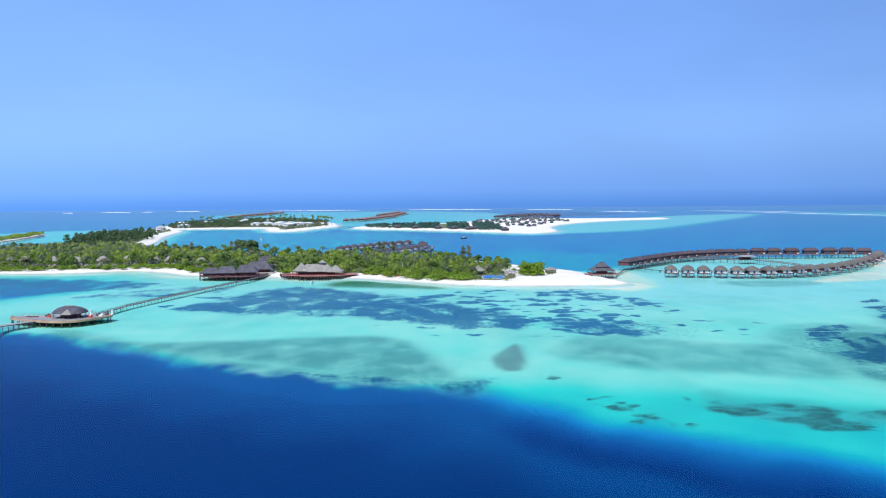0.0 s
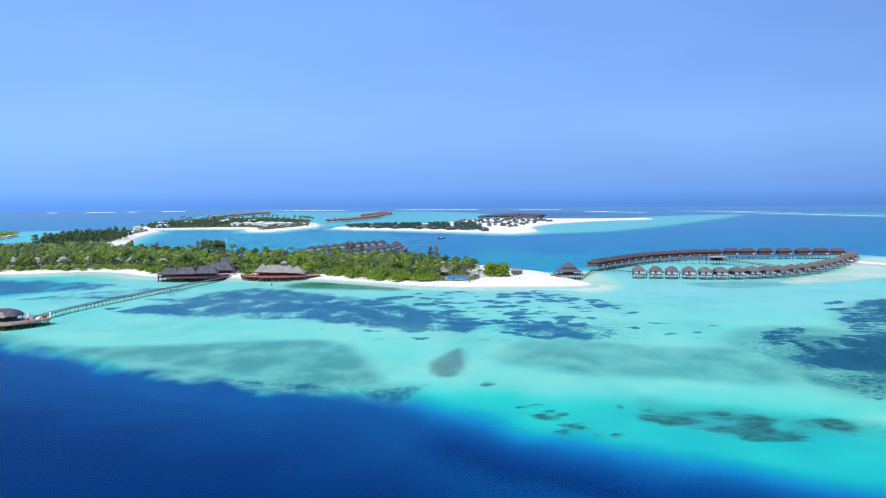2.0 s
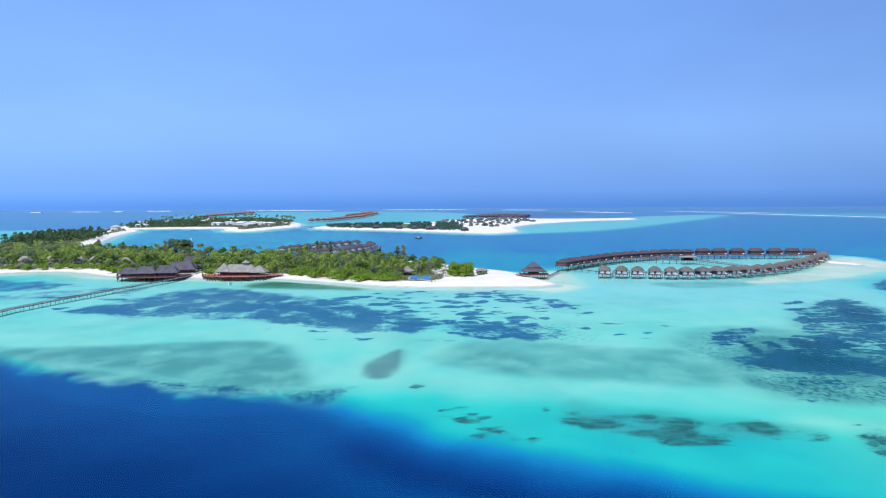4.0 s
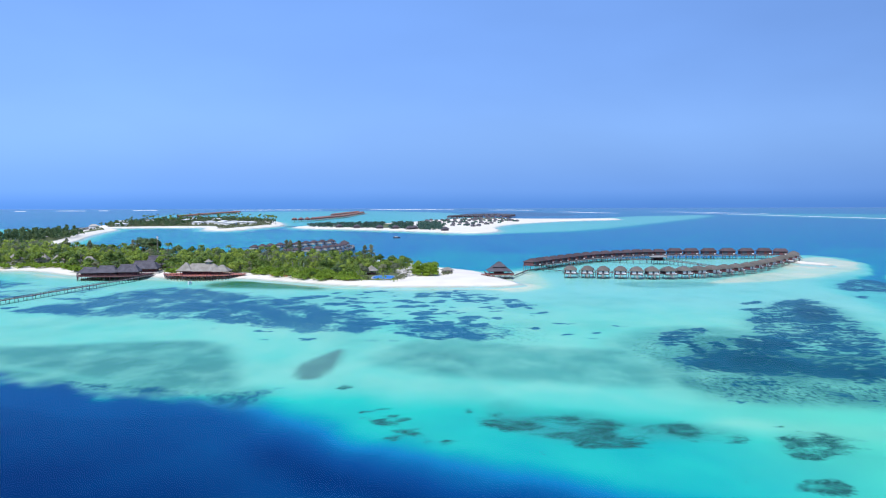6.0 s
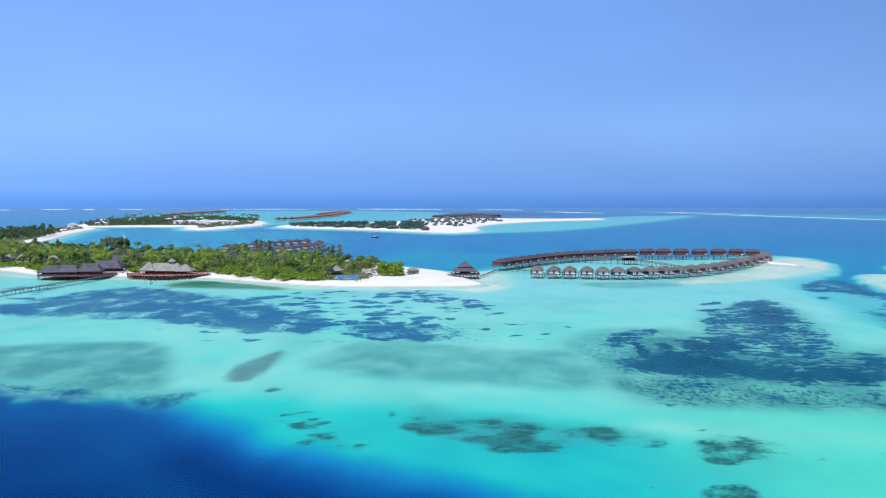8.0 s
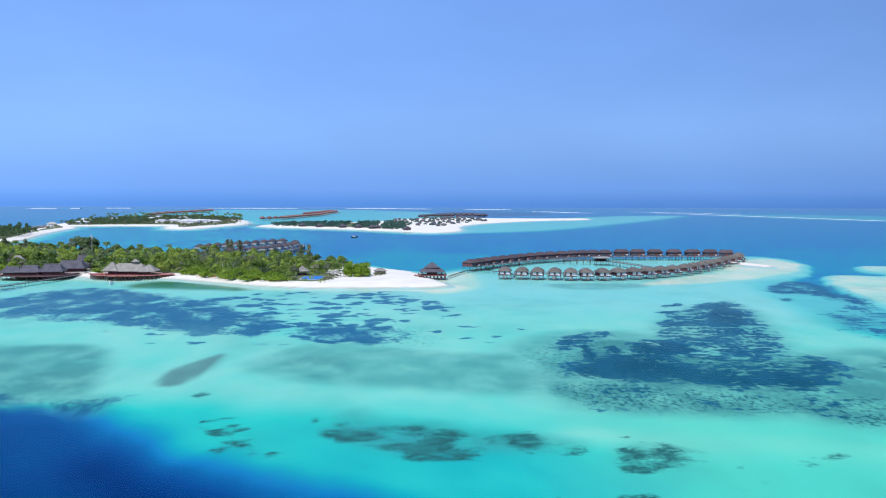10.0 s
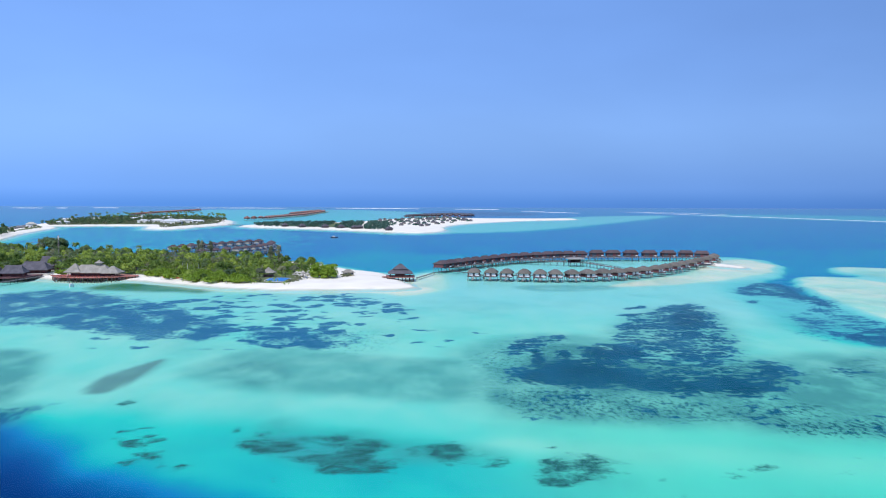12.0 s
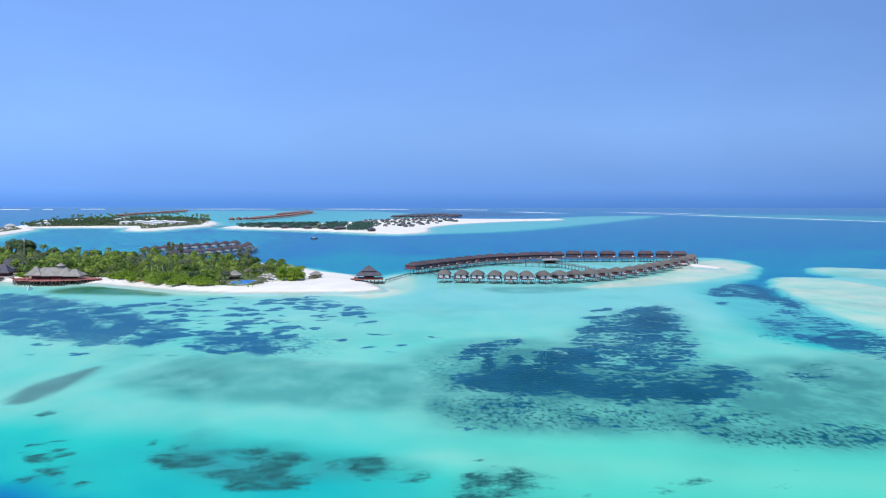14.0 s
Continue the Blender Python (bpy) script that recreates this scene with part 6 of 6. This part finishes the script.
FAR_A = [(-227, 1867), (-195, 1930), (-176, 2098), (-152, 2315), (-150, 2600), (-140, 3000)]
FAR_B = [(-204, 2500), (-190, 2750), (-168, 3150)]
FAR_C = [(-615, 2300), (-645, 2650), (-660, 3300)]
FAR_D = [(140, 2120), (200, 2300), (282, 2420), (331, 2287), (300, 2200), (230, 2210), (180, 2180)]
for line, step, roof, label, group in ((FAR_A, 26, ROOF_RED, "distant red-brown water villa in a curved row", "far villa row"),
                                       (FAR_B, 30, ROOF_RED, "distant red-brown water villa by the reef lagoon", "reef lagoon villas"),
                                       (FAR_C, 26, ROOF_RED, "distant red-brown water villa beyond the far island", "outer villa row"),
                                       (FAR_D, 16, THATCH_DARK, "distant dark-roofed water villa beside the sand island", "sand island villas")):
    place(far_villa(label, group, roof), [(x, y, a) for x, y, a in along([(*p, 0) for p in line], step)])
    if roof is ROOF_RED:
        boardwalk("boardwalk", "distant tan boardwalk along the villa row", [(x + 14, y - 12) for x, y in line], 4.0, 2.2, 30, rail=False, mat=DECK_TAN)

place(cottage("island_hut", "distant dark-roofed hut on the white sand", "sand island huts", 8, 7, 2.2, 2.2, THATCH_DARK, WOOD_GREY),
      [(x, y, 1.9, x * 0.3) for x, y, s in scatter(SAND_ISLAND, 56, 15, 19, lambda x, y, s: s > 22 and 70 < x < 270 and y > 1360, None)])
place(cottage("beach_hut", "distant grey-roofed hut with pale walls between dark trees", "sand island strip huts", 11, 8, 2.8, 2.8, THATCH_DARK, WOOD_DARK),
      [(x, y, 1.9, 0.65) for x, y, s in scatter(SAND_ISLAND, 40, 11, 29, lambda x, y, s: 19 < s < 32 and x < 100 and y < 1420, None)])
place(cottage("resort_house", "distant low white resort house with a pale roof", "far resort houses", 22, 12, 4.6, 1.6, WHITE, WHITE, "house"),
      [(-352, 1600, 1.9, 0.1), (-330, 1620, 1.9, 0.0), (-305, 1600, 1.9, -0.1), (-282, 1570, 1.9, 0.2), (-260, 1540, 1.9, 0.3), (-365, 1560, 1.9, 0.0), (-318, 1540, 1.9, 0.1), (-290, 1500, 1.9, 0.0), (-440, 1760, 1.9, 0.1), (-500, 1700, 1.9, 0.0), (-536, 1640, 1.9, 0.0),
       (-480, 1480, 1.5, 0.6), (-395, 1830, 1.9, 0.1), (-470, 1900, 1.9, 0.1)])
place(cottage("resort_house", "white house at the causeway bend", "", 16, 10, 5.0, 3.0, STONE, WHITE, "house"), [(-470, 1330, 1.5, 0.5)])
boardwalk("footbridge", "distant pale footbridge between the far islands", [(-198, 1500), (-178, 1470), (-160, 1440)], 3.0, 1.6, 8, rail=False)
boardwalk("causeway", "long low grey causeway along the planted breakwater", [(-528, 905), (-545, 985), (-564, 1075), (-602, 1205)], 4.0, 1.2, 12, rail=False, mat=WOOD_DARK)


def sea_wall(line, width, height, seed):
    """A bank of tumbled rocks along a line."""
    r = random.Random(seed)
    v = thing("sea_wall", "long low bank of grey rocks behind the causeway beach", "sea wall", x=line[0][0], y=line[0][1])
    for x, y, a in along([(*p, 0) for p in line], 7.0):
        bm = bmesh.new()
        for i in range(7):
            q = r.uniform(1.6, 3.2)
            m = Matrix.Translation((x - line[0][0] + r.uniform(-3.5, 3.5), y - line[0][1] + r.uniform(-0.5, 0.5) * width, height * r.uniform(0.3, 0.75))) @ Euler((r.uniform(0, 3), r.uniform(0, 3), r.uniform(0, 3))).to_matrix().to_4x4() @ Matrix.Diagonal((q, q * 0.8, q * 0.6, 1))
            bmesh.ops.create_icosphere(bm, subdivisions=1, radius=1.0, matrix=m)
        part("rock_heap", bm, ROCK, v)


sea_wall([(-426, 1030), (-438, 1150), (-478, 1290), (-500, 1400)], 9.0, 3.4, 3)


def boat(name, label, length, hull, cabin, x, y, turn):
    v = thing(name, label, "boat", x=x, y=y, turn=turn)
    bm = bmesh.new()
    rings = []
    for k, w, z in ((0.0, 0.5, -0.4), (0.6, 1.0, 0.3), (1.0, 1.12, 1.0)):
        pts = []
        for t in [i / 9 for i in range(10)]:
            pts.append((length * (t - 0.5), -length * 0.13 * w * math.sin(math.pi * (0.12 + 0.88 * t)) ** 0.6 * (1 if t < 0.98 else 0.2), z + 0.5 * k * (2 * t - 1) ** 4))
        for t in [i / 9 for i in range(9, -1, -1)]:
            pts.append((length * (t - 0.5), length * 0.13 * w * math.sin(math.pi * (0.12 + 0.88 * t)) ** 0.6 * (1 if t < 0.98 else 0.2), z + 0.5 * k * (2 * t - 1) ** 4))
        rings.append(pts)
    stacked(bm, rings)
    part("hull", bm, hull, v)
    u = min(1.0, length / 9)
    part("cabin", boxes((-length * 0.08, 0, 0.9, length * 0.4, length * 0.18, 1.3 * u)), cabin, v)
    part("canopy", boxes((-length * 0.08, 0, 0.95 + 1.3 * u, length * 0.52, length * 0.22, 0.15), (length * 0.1, 0, 1.0, 0.1, 0.1, 1.3 * u), (-length * 0.3, 0, 1.0, 0.1, 0.1, 1.3 * u)), hull, v)
    part("mast", boxes((0, 0, 1.1 + 1.3 * u, 0.12, 0.12, 2.4 * u * u)), WOOD_DARK, v)


boat("dhoni_boat", "small dark wooden boat on the blue lagoon", 9.0, HULL_DARK, WHITE, 26, 1012, 0.3)
boat("tender_boat", "small white boat moored off the beach hall", 3.2, WHITE, WHITE, -77, 466, 1.2)

# ---- surf on the outer reef ----
FOAM = material("white surf foam", (0.62, 0.68, 0.72), (0.86, 0.88, 0.90), 0.9, 0.02, 0.004)


def surf(line, width, height, seed):
    """One ragged breaker: a rounded foam ridge that thins out at both ends."""
    r = np.random.RandomState(seed)
    pts = along([(*p, 0) for p in line], 18)
    n = len(pts)
    V, F = [], []
    for i, (x, y, a) in enumerate(pts):
        k = math.sin(math.pi * (i + 0.5) / n) ** 0.35 * r.uniform(0.45, 1.0)
        for j, (o, z) in enumerate(((-1, -0.2), (-0.5, 0.75), (0, 1), (0.6, 0.5), (1, -0.2))):
            V.append((x - math.sin(a) * o * width * k, y + math.cos(a) * o * width * k, z * height * k))
        if i:
            F += [(5 * i + j - 5, 5 * i + j - 4, 5 * i + j + 1, 5 * i + j) for j in range(4)]
    me = bpy.data.meshes.new("breaking_wave")
    me.from_pydata(V, [], F)
    me.shade_smooth()
    me.materials.append(FOAM)
    tagged(new("breaking_wave", me), "line of white surf breaking on the outer reef", "wave", "surf on the reef")


for i, (line, w, h) in enumerate((
        ([(1040, 2960), (1090, 2640), (1130, 2400), (1180, 2100), (1230, 1800), (1270, 1500)], 6, 0.8),
        ([(639, 3300), (720, 3060), (790, 2884)], 13, 1.4), ([(1010, 3240), (1150, 3000), (1260, 2700)], 6, 0.8),
        ([(-190, 4300), (-20, 4250), (140, 4200), (260, 4150)], 22, 2.2),
        ([(-1850, 3900), (-1780, 3890)], 20, 2.4), ([(-1730, 4050), (-1560, 4020)], 18, 2.0), ([(-1520, 4050), (-1450, 4040)], 18, 2.4), ([(-1400, 4200), (-1260, 4190)], 18, 2.2),
        ([(420, 4000), (520, 3950), (640, 3850)], 18, 2.0), ([(-900, 4250), (-560, 4250), (-420, 4220)], 18, 1.8), ([(-2300, 3800), (-2150, 3800)], 20, 2.4))):
    surf(line, w, h, 90 + i)
